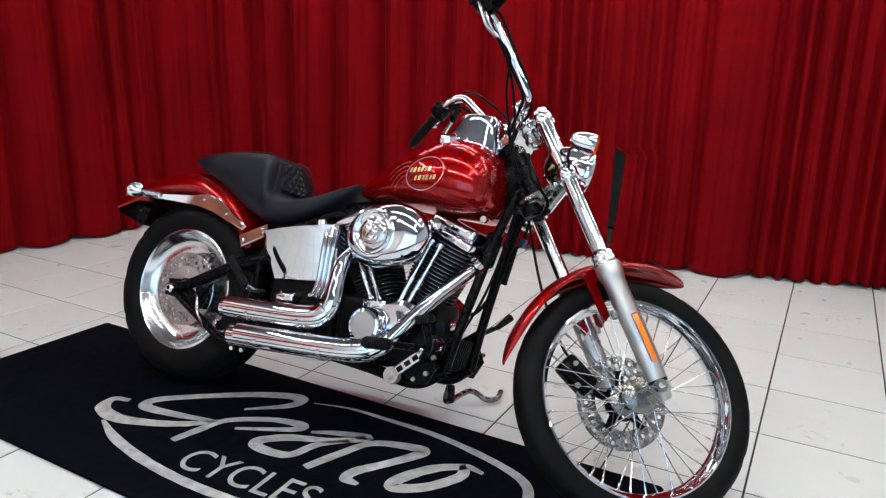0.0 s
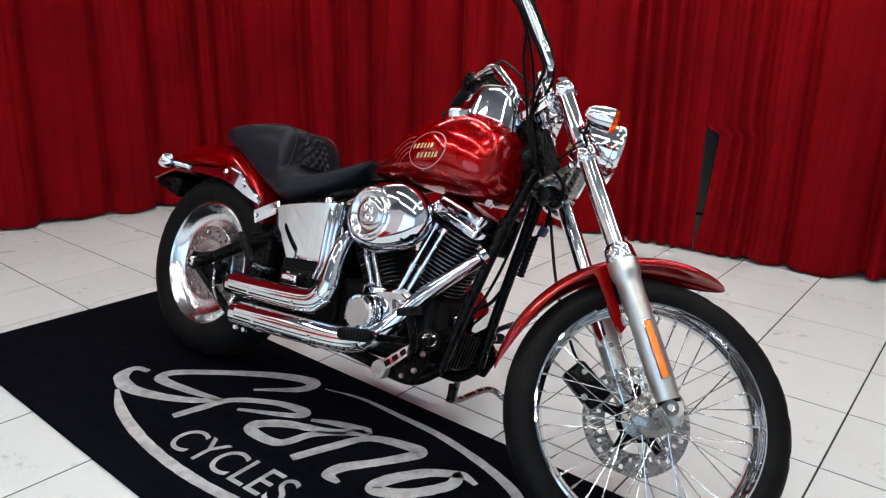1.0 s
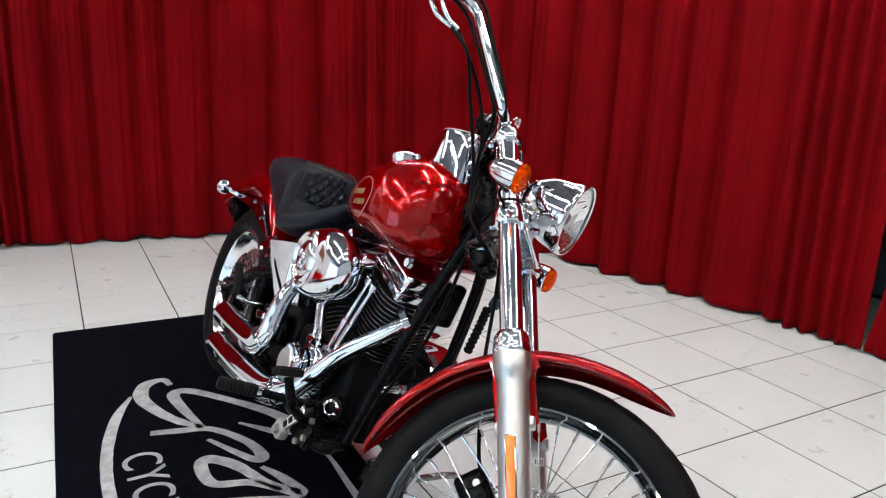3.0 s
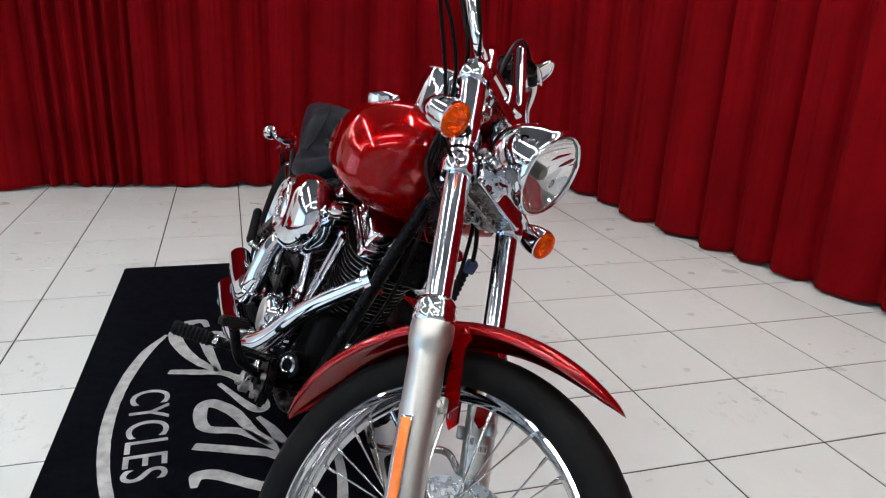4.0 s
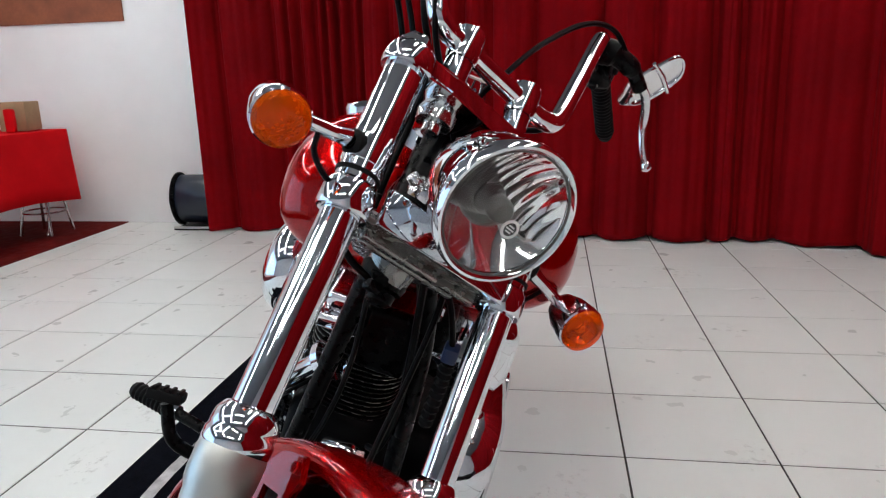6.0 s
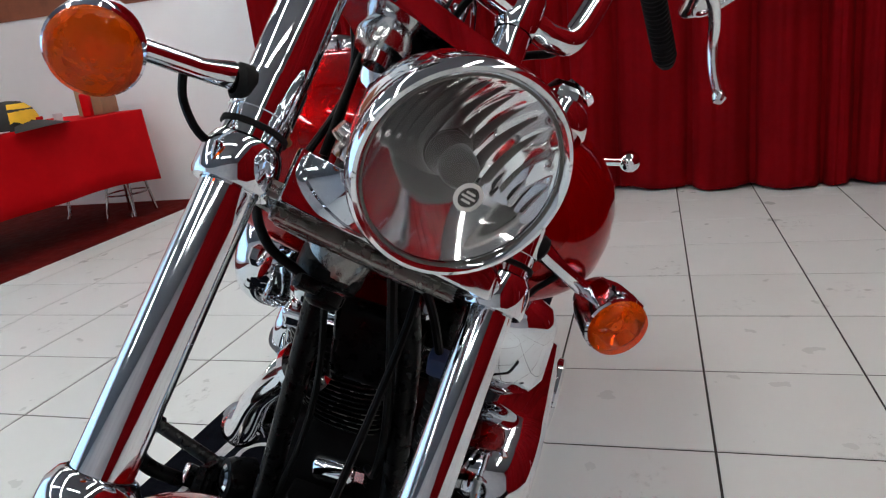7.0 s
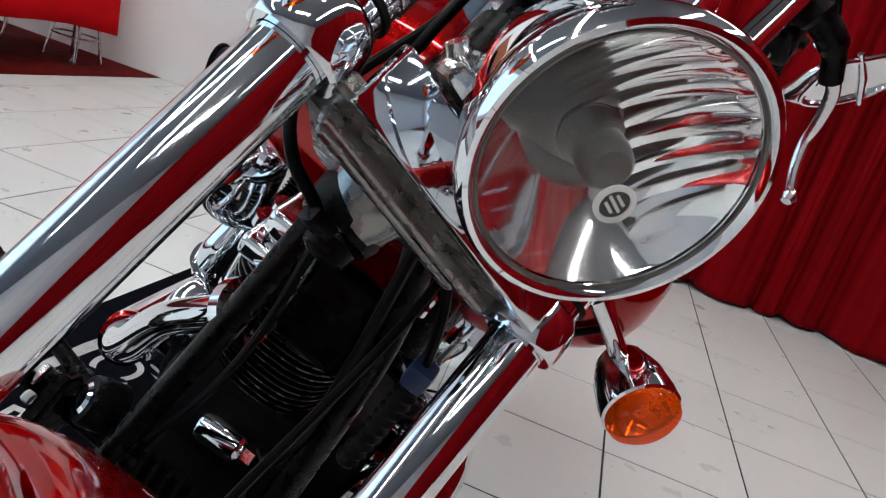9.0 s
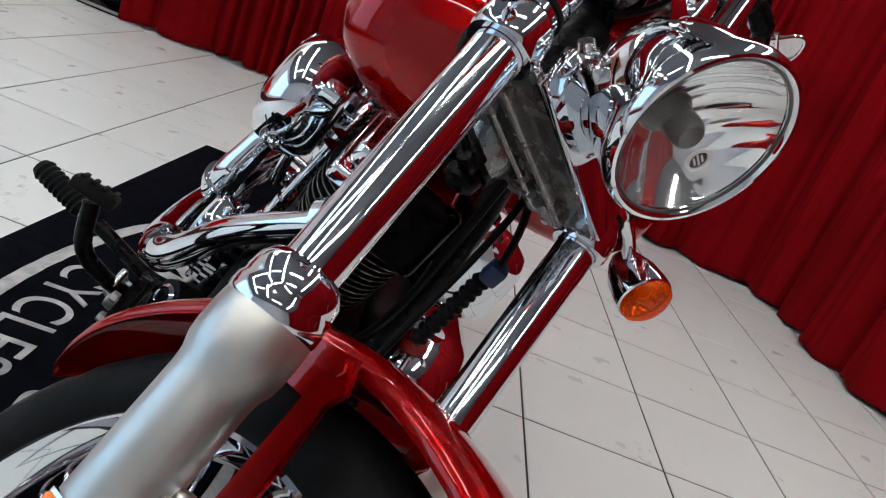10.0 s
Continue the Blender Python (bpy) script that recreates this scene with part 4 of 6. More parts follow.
part("oil_cap", lathe([(0.0, 0.036), (0.014, 0.034), (0.018, 0.028), (0.018, 0.0), (0.014, 0.0)], 20, pose(0.655, -0.135, 0.655, 0, -8, 0)), CHROME, oil, "chrome dipstick cap")
for k in range(3):
    part("trim_rib", sweep(spline([(0.693 + 0.02 * k, -0.158, 0.675), (0.700 + 0.018 * k, -0.165, 0.60), (0.700 + 0.018 * k, -0.16, 0.50), (0.68 + 0.02 * k, -0.15, 0.44)], 6), 0.009, 10), CHROME, moto, "chrome trim rib")
part("side_cover", block((0.11, 0.03, 0.20), pose(0.375, -0.105, 0.42, 0, -4, 0), 0.012, 2), BLACK, moto)
part("battery_box", block((0.26, 0.2, 0.16), pose(0.58, 0, 0.57, 0, -10, 0), 0.02), BLACK, moto)
lower = part("gearbox_cover", block((0.20, 0.03, 0.09), pose(0.60, -0.115, 0.40, 0, -6, 0), 0.012, 3), BLACK, moto)
for x, z in ((0.545, 0.425), (0.60, 0.43), (0.66, 0.44), (0.54, 0.37)):
    bolt((x, -0.13, z), (0, -1, 0), 0.007, 0.008, lower)
part("gearbox_top", block((0.07, 0.04, 0.03), pose(0.585, -0.15, 0.415, 0, -6, 0), 0.008, 3), CHROME, moto, "chrome clevis cover")

# exhaust
def pipe(points, radii, name, label):
    path = spline(points, 8)
    n = len(path)
    rad = [radii[0] + (radii[1] - radii[0]) * min(1, 1.45 * k / n) ** 1.5 for k in range(n)]
    ob = part(name, sweep(path, rad, 28, caps=False), CHROME, moto, label)
    tail_, before = path[-1], path[-2]
    d = (tail_ - before).normalized()
    part("pipe_tip", lathe([(radii[1], -0.002), (radii[1] + 0.001, 0.004), (radii[1] - 0.004, 0.006), (radii[1] - 0.006, -0.03), (0, -0.032)], 28, along(tail_, tail_ + d)), BLACK_FIN, ob)
    return ob, path


low_pipe, low_path = pipe([(1.178, -0.03548, 0.6305), (1.157, -0.06285, 0.595), (1.088, -0.1298, 0.4927), (1.026, -0.1750, 0.3852), (0.9853, -0.2000, 0.3396), (0.9123, -0.2170, 0.3091), (0.7096, -0.2280, 0.2869), (0.4511, -0.225, 0.2636)],
                          (0.0185, 0.0335), "lower_exhaust", "chrome lower exhaust pipe with heat shield")
up_pipe, up_path = pipe([(0.79, -0.09, 0.618), (0.793, -0.140, 0.606), (0.797, -0.180, 0.575), (0.800, -0.202, 0.530), (0.803, -0.210, 0.483), (0.805, -0.215, 0.438), (0.785, -0.217, 0.395), (0.735, -0.218, 0.373), (0.56, -0.215, 0.355), (0.385, -0.210, 0.343)],
                        (0.0185, 0.0325), "upper_exhaust", "chrome upper exhaust pipe with heat shield")
for ob, path in ((low_pipe, low_path), (up_pipe, up_path)):
    for f in (0.62, 0.80, 0.93):
        k = int(f * (len(path) - 1))
        part("clamp", sweep([path[k], path[k + 1].lerp(path[k], 0.55)], 0.0365, 28), CHROME, ob)
    shield = [p + V((0, -0.004, 0.010)) for p in path[len(path) * 5 // 8:-1]]
    part("heat_shield", sweep(shield, 0.0335, 28), CHROME, ob, "chrome heat shield")
part("exhaust_flange", lathe([(0.026, -0.01), (0.036, -0.008), (0.036, 0.008), (0.026, 0.01)], 24, along(low_path[0], low_path[2])), CHROME, low_pipe)
for p in ((0.46, -0.215, 0.222), (0.50, -0.213, 0.224)):
    bolt(p, (0, -1, -0.2), 0.009, 0.012, moto)

# horn cover, primary cover and left side
sec = []
for d, sx, sz in ((0.0, 0.038, 0.075), (0.02, 0.046, 0.088), (0.045, 0.045, 0.086), (0.06, 0.034, 0.070), (0.066, 0.018, 0.045)):
    sec.append(oval((0.945, 0.10 + 2.4 * d, 0.63), sx, sz, 28, 2.6, (1, 0, 0), (0, 0, 1)))
part("horn_cover", loft(sec), CHROME, moto, "chrome horn cover", angle=60)
sec = []
for d, k in ((0.0, 0.94), (0.02, 1.0), (0.05, 0.99), (0.068, 0.92), (0.075, 0.8)):
    ring = []
    for q in range(48):
        t = 2 * math.pi * q / 48
        cx, r = (0.96, 0.125) if math.cos(t) > 0 else (0.62, 0.10)
        ring.append((cx + k * r * math.cos(t), 0.168 + 1.6 * d, 0.385 + 0.02 * (math.cos(t) > 0) + k * r * math.sin(t)))
    sec.append(ring)
part("primary_inner", block((0.50, 0.085, 0.17), pose(0.80, 0.135, 0.395), 0.03, 3), BLACK_FIN, moto, "black inner primary case")
primary = part("primary_cover", loft(sec), CHROME, moto, "chrome primary chain cover", angle=50)
part("derby_cover", lathe([(0.075, 0), (0.075, 0.012), (0.068, 0.018), (0, 0.02)], 36, pose(0.65, 0.286, 0.39, -90, 0, 0)), CHROME, primary)
part("belt_guard", block((0.42, 0.03, 0.07), pose(0.30, 0.20, 0.43, 0, 8, 0), 0.012), CHROME, moto, "chrome belt guard")
for s, nm in ((-1, "right"), (1, "left")):
    mount = part("footrest_mount", plate([(-0.055, -0.03), (0.05, -0.045), (0.085, 0.01), (0.06, 0.075), (0.0, 0.06)], 0.022, pose(1.10, 0.175 * s, 0.305, 90, -8, 0), 0.006), BLACK, moto)
    part("pivot_cap", lathe([(0, 0.026), (0.012, 0.026), (0.013, 0.020), (0.024, 0.020), (0.026, 0.014), (0.026, 0.0)], 28, pose(1.055, 0.195 * s, 0.272, -90 * s, 0, 0)), ALU, mount, "round silver pivot cap")
    bolt((1.055, 0.2205 * s, 0.272), (0, s, 0), 0.011, 0.006, mount, ZINC)
    part("peg_arm", sweep([(1.122, 0.13 * s, 0.364), (1.0770, 0.308 * s, 0.369)], 0.0105, 12), BLACK, mount)
    part("peg_collar", sweep([(1.0800, 0.296 * s, 0.3687), (1.0775, 0.306 * s, 0.369)], 0.0150, 14), CHROME, mount, "chrome peg collar")
    secs = []
    a, b = V((1.0772, 0.307 * s, 0.369)), V((1.056, 0.397 * s, 0.371 if s < 0 else 0.362))
    pts = [a.lerp(b, k / 20) for k in range(21)]
    part("foot_peg", sweep(pts, [0.0125] + [0.0175 if k % 2 else 0.0150 for k in range(19)] + [0.013], 14), RUBBER, mount, "ribbed black rubber footpeg")
    bend = [(1.12, -0.175, 0.33), (1.150, -0.215, 0.350), (1.180, -0.258, 0.390), (1.171, -0.284, 0.446)] if s < 0 else [(1.12, 0.175, 0.385), (1.145, 0.215, 0.418), (1.171, 0.272, 0.447)]
    part("foot_lever", sweep(spline(bend, 6), 0.0115 if s < 0 else 0.0085, 10), BLACK, mount)
    if s < 0:
        pad = part("brake_pad", block((0.044, 0.060, 0.018), pose(1.168, -0.288, 0.459, 0, -20, 8), 0.005), RUBBER, mount, "black rubber brake pedal pad")
        for k in range(4):
            part("pad_rib", block((0.038, 0.006, 0.004), pose(1.164, -0.288, 0.469, 0, -20, 8) @ pose(0, -0.021 + 0.014 * k, 0), 0.001), RUBBER, pad)
    else:
        part("shift_peg", sweep([(1.171, 0.270, 0.446), (1.190, 0.330, 0.486)], [0.010, 0.0135], 12), RUBBER, mount)
    link = part("control_bracket", block((0.128, 0.010, 0.030), pose(1.100, 0.206 * s, 0.318, 0, -44, 0), 0.005, 3), ALU_POLISH, mount, "polished slotted linkage arm")
    for k in range(3):
        part("slot", block((0.020, 0.004, 0.015), pose(1.100, 0.2105 * s, 0.318, 0, -44, 0) @ pose(-0.030 + 0.030 * k, 0, 0), 0.004), BLACK_FIN, link)
    if s > 0:
        part("cylinder_body", sweep([(1.075, 0.165 * s, 0.35), (1.155, 0.165 * s, 0.416), (1.16, 0.165 * s, 0.42)], [0.018, 0.018, 0.012], 14), BLACK, mount)
    for x, z in ((1.12, 0.275), (1.155, 0.30), (1.17, 0.35)):
        bolt((x, 0.187 * s, z), (0, s, 0), 0.008, 0.01, mount, ZINC)
pas = part("passenger_peg", sweep([V((0.358, -0.201, 0.508)).lerp(V((0.452, -0.207, 0.426)), k / 22) for k in range(23)], [0.010] + [0.0145 if k % 2 else 0.0130 for k in range(21)] + [0.011], 14), RUBBER, moto, "folded black rubber passenger footpeg")
part("peg_bracket", sweep([(0.452, -0.207, 0.426), (0.464, -0.180, 0.414), (0.462, -0.125, 0.412)], 0.0105, 12), CHROME_WORN, pas)
cap_m = along((1.120, -0.1105, 0.3690), (1.161, -0.1611, 0.3830))
mc = part("master_cylinder", lathe([(0, 0.046), (0.016, 0.046), (0.020, 0.043), (0.029, 0.042), (0.032, 0.034), (0.032, 0.0), (0, 0.0)], 28, cap_m), BLACK, moto, "black brake master cylinder")
part("cap_ring", lathe([(0.011, 0.044), (0.016, 0.0475), (0.021, 0.044)], 28, cap_m), CHROME, mc, "chrome ring")
part("crossbar", sweep([(1.11, -0.19, 0.312), (1.11, 0.19, 0.312)], 0.014, 12), BLACK, moto)
reg = part("regulator", block((0.05, 0.125, 0.10), pose(1.128, 0.015, 0.345, 0, 10, 0), 0.008), BLACK_FIN, moto, "black finned regulator")
for k in range(7):
    part("fin", block((0.02, 0.006, 0.095), pose(1.159, -0.036 + 0.017 * k, 0.350, 0, 10, 0), 0.002), BLACK_FIN, reg)
filt = part("oil_filter", lathe([(0, 0), (0.018, 0), (0.020, 0.004), (0.020, 0.056), (0.016, 0.060), (0.015, 0.064), (0, 0.064)], 32, along((1.109, -0.01622, 0.4278), (1.119, 0.06386, 0.444))), CHROME, moto, "chrome oil filter")
part("filter_nut", lathe([(0.014, 0.0), (0.014, 0.014), (0, 0.016)], 6, along((1.117, 0.04714, 0.4406), (1.119, 0.06386, 0.444))), CHROME_WORN, filt, angle=20)
stand = part("side_stand", sweep(spline([(1.10, 0.12, 0.24), (1.08, 0.17, 0.17), (1.086, 0.343, 0.197), (1.141, 0.383, 0.176), (1.166, 0.417, 0.187), (1.163, 0.453, 0.207)], 6), 0.010, 10), CAST, moto, "bare metal side stand")
part("stand_bracket", sweep(spline([(1.15, 0.02, 0.25), (1.16, 0.01, 0.225), (1.165, 0.0, 0.205)], 4), 0.012, 10), BLACK, moto)
part("harness_cover", block((0.030, 0.085, 0.115), pose(1.185, 0.04, 0.695, 0, 10, 0), 0.016, 3), BLACK, moto, "black wiring cover between the frame tubes")
part("coil_cover", block((0.12, 0.05, 0.08), pose(1.03, 0.11, 0.70, 0, 10, 0), 0.014, 3), BLACK, moto)
part("ignition_knob", lathe([(0, 0.03), (0.016, 0.028), (0.019, 0.02), (0.019, 0.004), (0.012, 0.0)], 20, pose(1.075, -0.125, 0.735, 90, 0, 0)), CHROME, moto)
part("wire_loom", sweep(spline([(1.262, 0.0, 0.83), (1.237, 0.004, 0.67), (1.214, -0.012, 0.547), (1.18, -0.045, 0.425)], 6), 0.0045, 8), CABLE, moto)
part("wire_loom", sweep(spline([(1.27, 0.07, 0.86), (1.24, 0.085, 0.72), (1.215, 0.092, 0.60), (1.17, 0.08, 0.50), (1.13, 0.06, 0.47)], 6), 0.006, 8), CABLE, moto)
pts = spline([(1.226, 0.142, 0.720), (1.219, 0.141, 0.66), (1.212, 0.138, 0.595)], 10)
part("cable_boot", sweep(pts, [0.013 if k % 2 else 0.0095 for k in range(len(pts))], 12), RUBBER, moto, "ribbed black cable boot")
part("connector", block((0.022, 0.024, 0.030), pose(1.250, 0.140, 0.740, 0, 20, 0), 0.006), BLUE_PLASTIC, moto, "blue cable connector")
part("wire_loom", sweep(spline([(1.275, 0.08, 0.88), (1.265, 0.12, 0.81), (1.250, 0.140, 0.745), (1.226, 0.142, 0.715)], 6), 0.005, 8), CABLE, moto)

# ---- the steered front end ----
HALF = 0.138
fwheel = part("front_wheel", lathe([(0.298, -0.034), (0.301, -0.040), (0.292, -0.042), (0.286, -0.030), (0.275, -0.016), (0.272, 0), (0.275, 0.016), (0.286, 0.030), (0.292, 0.042), (0.301, 0.040),
                                    (0.298, 0.034), (0.292, 0.026), (0.282, 0.012), (0.282, -0.012), (0.292, -0.026)], 96, AXLE_Y, closed=True), CHROME, moto, "chrome laced wheel rim", m=FRONT @ pose(-0.010, 0.004, 0.003) @ Matrix.Scale(0.945, 4))
part("tyre", tyre_bm(mirrored([(0.291, 0.032), (0.299, 0.044), (0.317, 0.052), (0.340, 0.051), (0.354, 0.043), (0.364, 0.029), (0.369, 0.014), (0.370, 0.0)]), 120, 6, 0.0035, (0.345, 0.3695)),
     TYRE_MAT, fwheel, "narrow black tyre with grooved shoulders")
part("hub", lathe([(0.014, -0.072), (0.030, -0.072), (0.034, -0.060), (0.052, -0.050), (0.052, -0.043), (0.030, -0.034), (0.026, 0.0), (0.030, 0.034), (0.056, 0.043), (0.056, 0.052), (0.040, 0.066), (0.014, 0.07)],
                  36, AXLE_Y), CAST, fwheel, "dull metal wheel hub")
for k in range(40):
    side = 1 if k % 2 else -1
    a = 2 * math.pi * k / 40
    lead = 0.62 if (k // 2) % 2 else -0.62
    hub_p = V((0.046 * math.cos(a + lead), 0.044 * side, 0.046 * math.sin(a + lead)))
    rim_p = V((0.274 * math.cos(a), 0.006 * side, 0.274 * math.sin(a)))
    part("spoke", sweep([hub_p, hub_p.lerp(rim_p, 0.91), hub_p.lerp(rim_p, 0.912), rim_p], [0.0018, 0.0018, 0.0034, 0.0034], 6), CHROME_WORN, fwheel)
part("brake_disc", disc_bm(0.086, 0.146, 0.082, 0.005), STEEL, fwheel, "drilled steel brake disc")
g = bmesh.new()
for k in range(5):
    a = 2 * math.pi * k / 5
    g = plate([(0.045, -0.016), (0.098, -0.010), (0.098, 0.010), (0.045, 0.016)], 0.006, AXLE_Y @ pose(0, 0, -0.076, 0, 0, math.degrees(a)), 0.001, g)
part("disc_carrier", lathe([(0.03, 0.074), (0.056, 0.074), (0.058, 0.080), (0.03, 0.082)], 32, AXLE_Y @ turned("X", 180), bm=g), BLACK, fwheel)
part("axle", lathe([(0.007, -0.176), (0.0125, -0.178), (0.0125, 0.178), (0.007, 0.176), (0.007, 0.15), (0.007, -0.15)], 20, AXLE_Y @ turned("X", 180), closed=True), CHROME_WORN, fwheel)
for y in (-0.172, 0.172):
    part("axle_nut", lathe([(0.010, -0.007), (0.019, -0.007), (0.019, 0.007), (0.010, 0.007)], 24, pose(0, y, 0, 90, 0, 0), closed=True), CHROME_WORN, fwheel)
part("valve", sweep([(0.0, 0, 0.272), (0.0, 0.002, 0.240)], 0.003, 8), CHROME_WORN, fwheel)

for s in (-1, 1):
    y = HALF * s
    slider = part("fork_slider", lathe([(0, -0.036), (0.014, -0.035), (0.019, -0.028), (0.0225, -0.005), (0.0280, 0.035), (0.0300, 0.09), (0.0306, 0.300), (0.0316, 0.311), (0.0354, 0.321), (0.0366, 0.331), (0.0368, 0.352), (0.0360, 0.360), (0.02, 0.361)],
                                       40, pose(0, y, 0)), ALU, moto, "satin aluminium fork slider", m=FRONT)
    part("axle_boss", lathe([(0.0, -0.021), (0.020, -0.021), (0.022, -0.018), (0.022, 0.018), (0.020, 0.021), (0, 0.021)], 24, pose(0, y, 0, 90, 0, 0)), ALU, slider)
    part("pinch_slot", lathe([(0.0232, 0.012), (0.0262, 0.0125), (0.0270, 0.020), (0.0264, 0.021)], 32, pose(0, y, 0)), BLACK_FIN, slider)
    part("collar", lathe([(0.0360, 0.359), (0.0372, 0.362), (0.0372, 0.372), (0.0352, 0.376), (0.0358, 0.380), (0.0345, 0.392), (0.0285, 0.402), (0.0245, 0.404)], 40, pose(0, y, 0)), CHROME, slider, "chrome collar")
    part("fender_tab", block((0.016, 0.020, 0.026), pose(0.030, y - 0.018 * s, 0.232), 0.006, 3), ALU, slider)
    part("fender_tab", block((0.016, 0.020, 0.026), pose(-0.030, y - 0.018 * s, 0.222), 0.006, 3), ALU, slider)
    bolt((0.030, y - 0.006 * s, 0.232), (0, s, 0), 0.007, 0.007, slider, ZINC)
    bolt((-0.030, y - 0.006 * s, 0.222), (0, s, 0), 0.007, 0.007, slider, ZINC)
    part("reflector_base", block((0.021, 0.006, 0.140), pose(-0.002, y + 0.0310 * s, 0.135), 0.0025), CHROME, slider)
    part("reflector", block((0.017, 0.006, 0.134), pose(-0.002, y + 0.0338 * s, 0.135), 0.0026, 3), REFLECTOR, slider, "orange reflector strip")
    if s > 0:
        tag_m = pose(0.0165, y - 0.0265, 0.195, 0, 0, -58)
        tag = part("label_sticker", block((0.001, 0.024, 0.016), tag_m, 0.0003), WHITE_LABEL, slider, "small white sticker with dark bars")
        for k in range(5):
            part("label_bar", block((0.0012, 0.0014 if k % 2 else 0.0024, 0.011), tag_m @ pose(0.0004, -0.008 + 0.004 * k, 0), 0.0002), DARK_PRINT, tag)
    tube = part("fork_tube", lathe([(0.0232, 0.37), (0.0232, 0.648)], 40, pose(0, y, 0)), CHROME, moto, "chrome fork tube", m=FRONT)
    part("upper_cover", lathe([(0.0236, 0.664), (0.0256, 0.666), (0.0256, 0.828), (0.0245, 0.832)], 40, pose(0, y, 0)), CHROME, tube, "chrome upper fork cover")
    part("rubber_ring", lathe([(0.0255, 0.6785), (0.0278, 0.6795), (0.0278, 0.6835), (0.0255, 0.6845)], 32, pose(0, y, 0)), RUBBER, tube)
    part("signal_collar", lathe([(0.0256, 0.694), (0.0272, 0.6945), (0.0272, 0.7265), (0.0256, 0.727)], 40, pose(0, y, 0)), CHROME, tube, "chrome signal collar")
    part("collar_screw", lathe([(0, 0.020), (0.004, 0.020), (0.004, 0.008), (0.007, 0.008), (0.007, -0.006)], 12, along((-0.018, y - 0.022 * s, 0.697), (-0.05, y - 0.060 * s, 0.690))), BRASS, tube, "brass clamp screw")
    part("fork_cap", lathe([(0.022, 0.862), (0.022, 0.872), (0.017, 0.878), (0, 0.880)], 6, pose(0, y, 0)), CHROME, tube, angle=20)

# yokes
def yoke(s0, s1, clamp_r, stem_r, back, name, label, thick, material):
    outline = [(0.020, -HALF), (0.026, -0.08), (0.024, 0.0), (0.026, 0.08), (0.020, HALF), (-0.022, HALF), (-0.05, 0.085), (back - stem_r * 0.7, stem_r), (back - stem_r, 0.0), (back - stem_r * 0.7, -stem_r), (-0.05, -0.085), (-0.022, -HALF)]
    ob = part(name, plate(outline, thick, pose(0, 0, s0 + thick / 2), 0.004), material, moto, label, m=FRONT)
    for s in (-1, 1):
        part("clamp", lathe([(0.024, s0 - 0.004), (clamp_r - 0.002, s0 - 0.004), (clamp_r, s0), (clamp_r, s1 - 0.014), (clamp_r - 0.0015, s1 - 0.006), (clamp_r - 0.004, s1), (0.0255, s1 + 0.003), (0.022, s1 + 0.003)], 40, pose(0, HALF * s, 0)), CHROME, ob, "chrome fork clamp")
        bolt((-0.034, HALF * s * 0.84, s0 + thick / 2), (-1, 0, 0), 0.008, 0.010, ob)
    return ob


low_yoke = yoke(0.636, 0.669, 0.0325, 0.045, -0.079, "lower_yoke", "dull cast lower fork yoke", 0.014, CAST)
part("front_plate", block((0.010, 2 * HALF - 0.060, 0.046), pose(0.030, 0, 0.657), 0.003), CHROME, low_yoke, "flat chrome front plate")
part("rib", block((0.012, 2 * HALF - 0.080, 0.014), pose(-0.010, 0, 0.631), 0.005, 3), CAST, low_yoke)
part("rib", block((0.012, 2 * HALF - 0.110, 0.012), pose(-0.038, 0, 0.632), 0.005, 3), CAST, low_yoke)
top_yoke = yoke(0.832, 0.858, 0.0330, 0.040, -0.079, "upper_yoke", "chrome upper fork yoke", 0.026, CHROME)
part("stem", lathe([(0, 0.60), (0.03, 0.60), (0.034, 0.61), (0.034, 0.63), (0.026, 0.64), (0.026, 0.83), (0.03, 0.84), (0.022, 0.868), (0.0, 0.872)], 28, pose(-0.079, 0, 0)), BLACK, low_yoke)
part("stem_nut", lathe([(0, 0.578), (0.012, 0.578), (0.018, 0.582), (0.020, 0.594)], 20, pose(-0.070, 0.0, 0)), BLACK, low_yoke)
part("stem_cover", lathe([(0.0, 0.602), (0.020, 0.602), (0.024, 0.606), (0.031, 0.622), (0.036, 0.638), (0.026, 0.640)], 32, pose(-0.070, 0.0, 0)), CAST, low_yoke, "dull metal stem cover")
for y in (-0.062, 0.062):
    riser = part("riser", lathe([(0.020, 0.856), (0.0215, 0.858), (0.0195, 0.870), (0.0190, 0.905), (0.0205, 0.91)], 28, pose(-0.016, y, 0)), CHROME, top_yoke, "chrome handlebar riser")
    part("bar_clamp", lathe([(0.0205, 0.904), (0.0225, 0.910), (0.0228, 0.944), (0.0205, 0.952), (0.014, 0.9555), (0, 0.956)], 32, pose(-0.016, y, 0)), CHROME, riser, "chrome bar clamp")
    for dx in (-0.009, 0.009):
        part("bolt", lathe([(0.0, 0.959), (0.0035, 0.959), (0.0048, 0.956), (0.0048, 0.950)], 12, pose(-0.016 + dx, y, 0)), CHROME_WORN, riser)
    part("bushing", lathe([(0.0, 0.790), (0.012, 0.792), (0.013, 0.804), (0.024, 0.806), (0.027, 0.820), (0.022, 0.832)], 24, pose(-0.016, y, 0)), CHROME_WORN, top_yoke, "dull metal bushing nut")

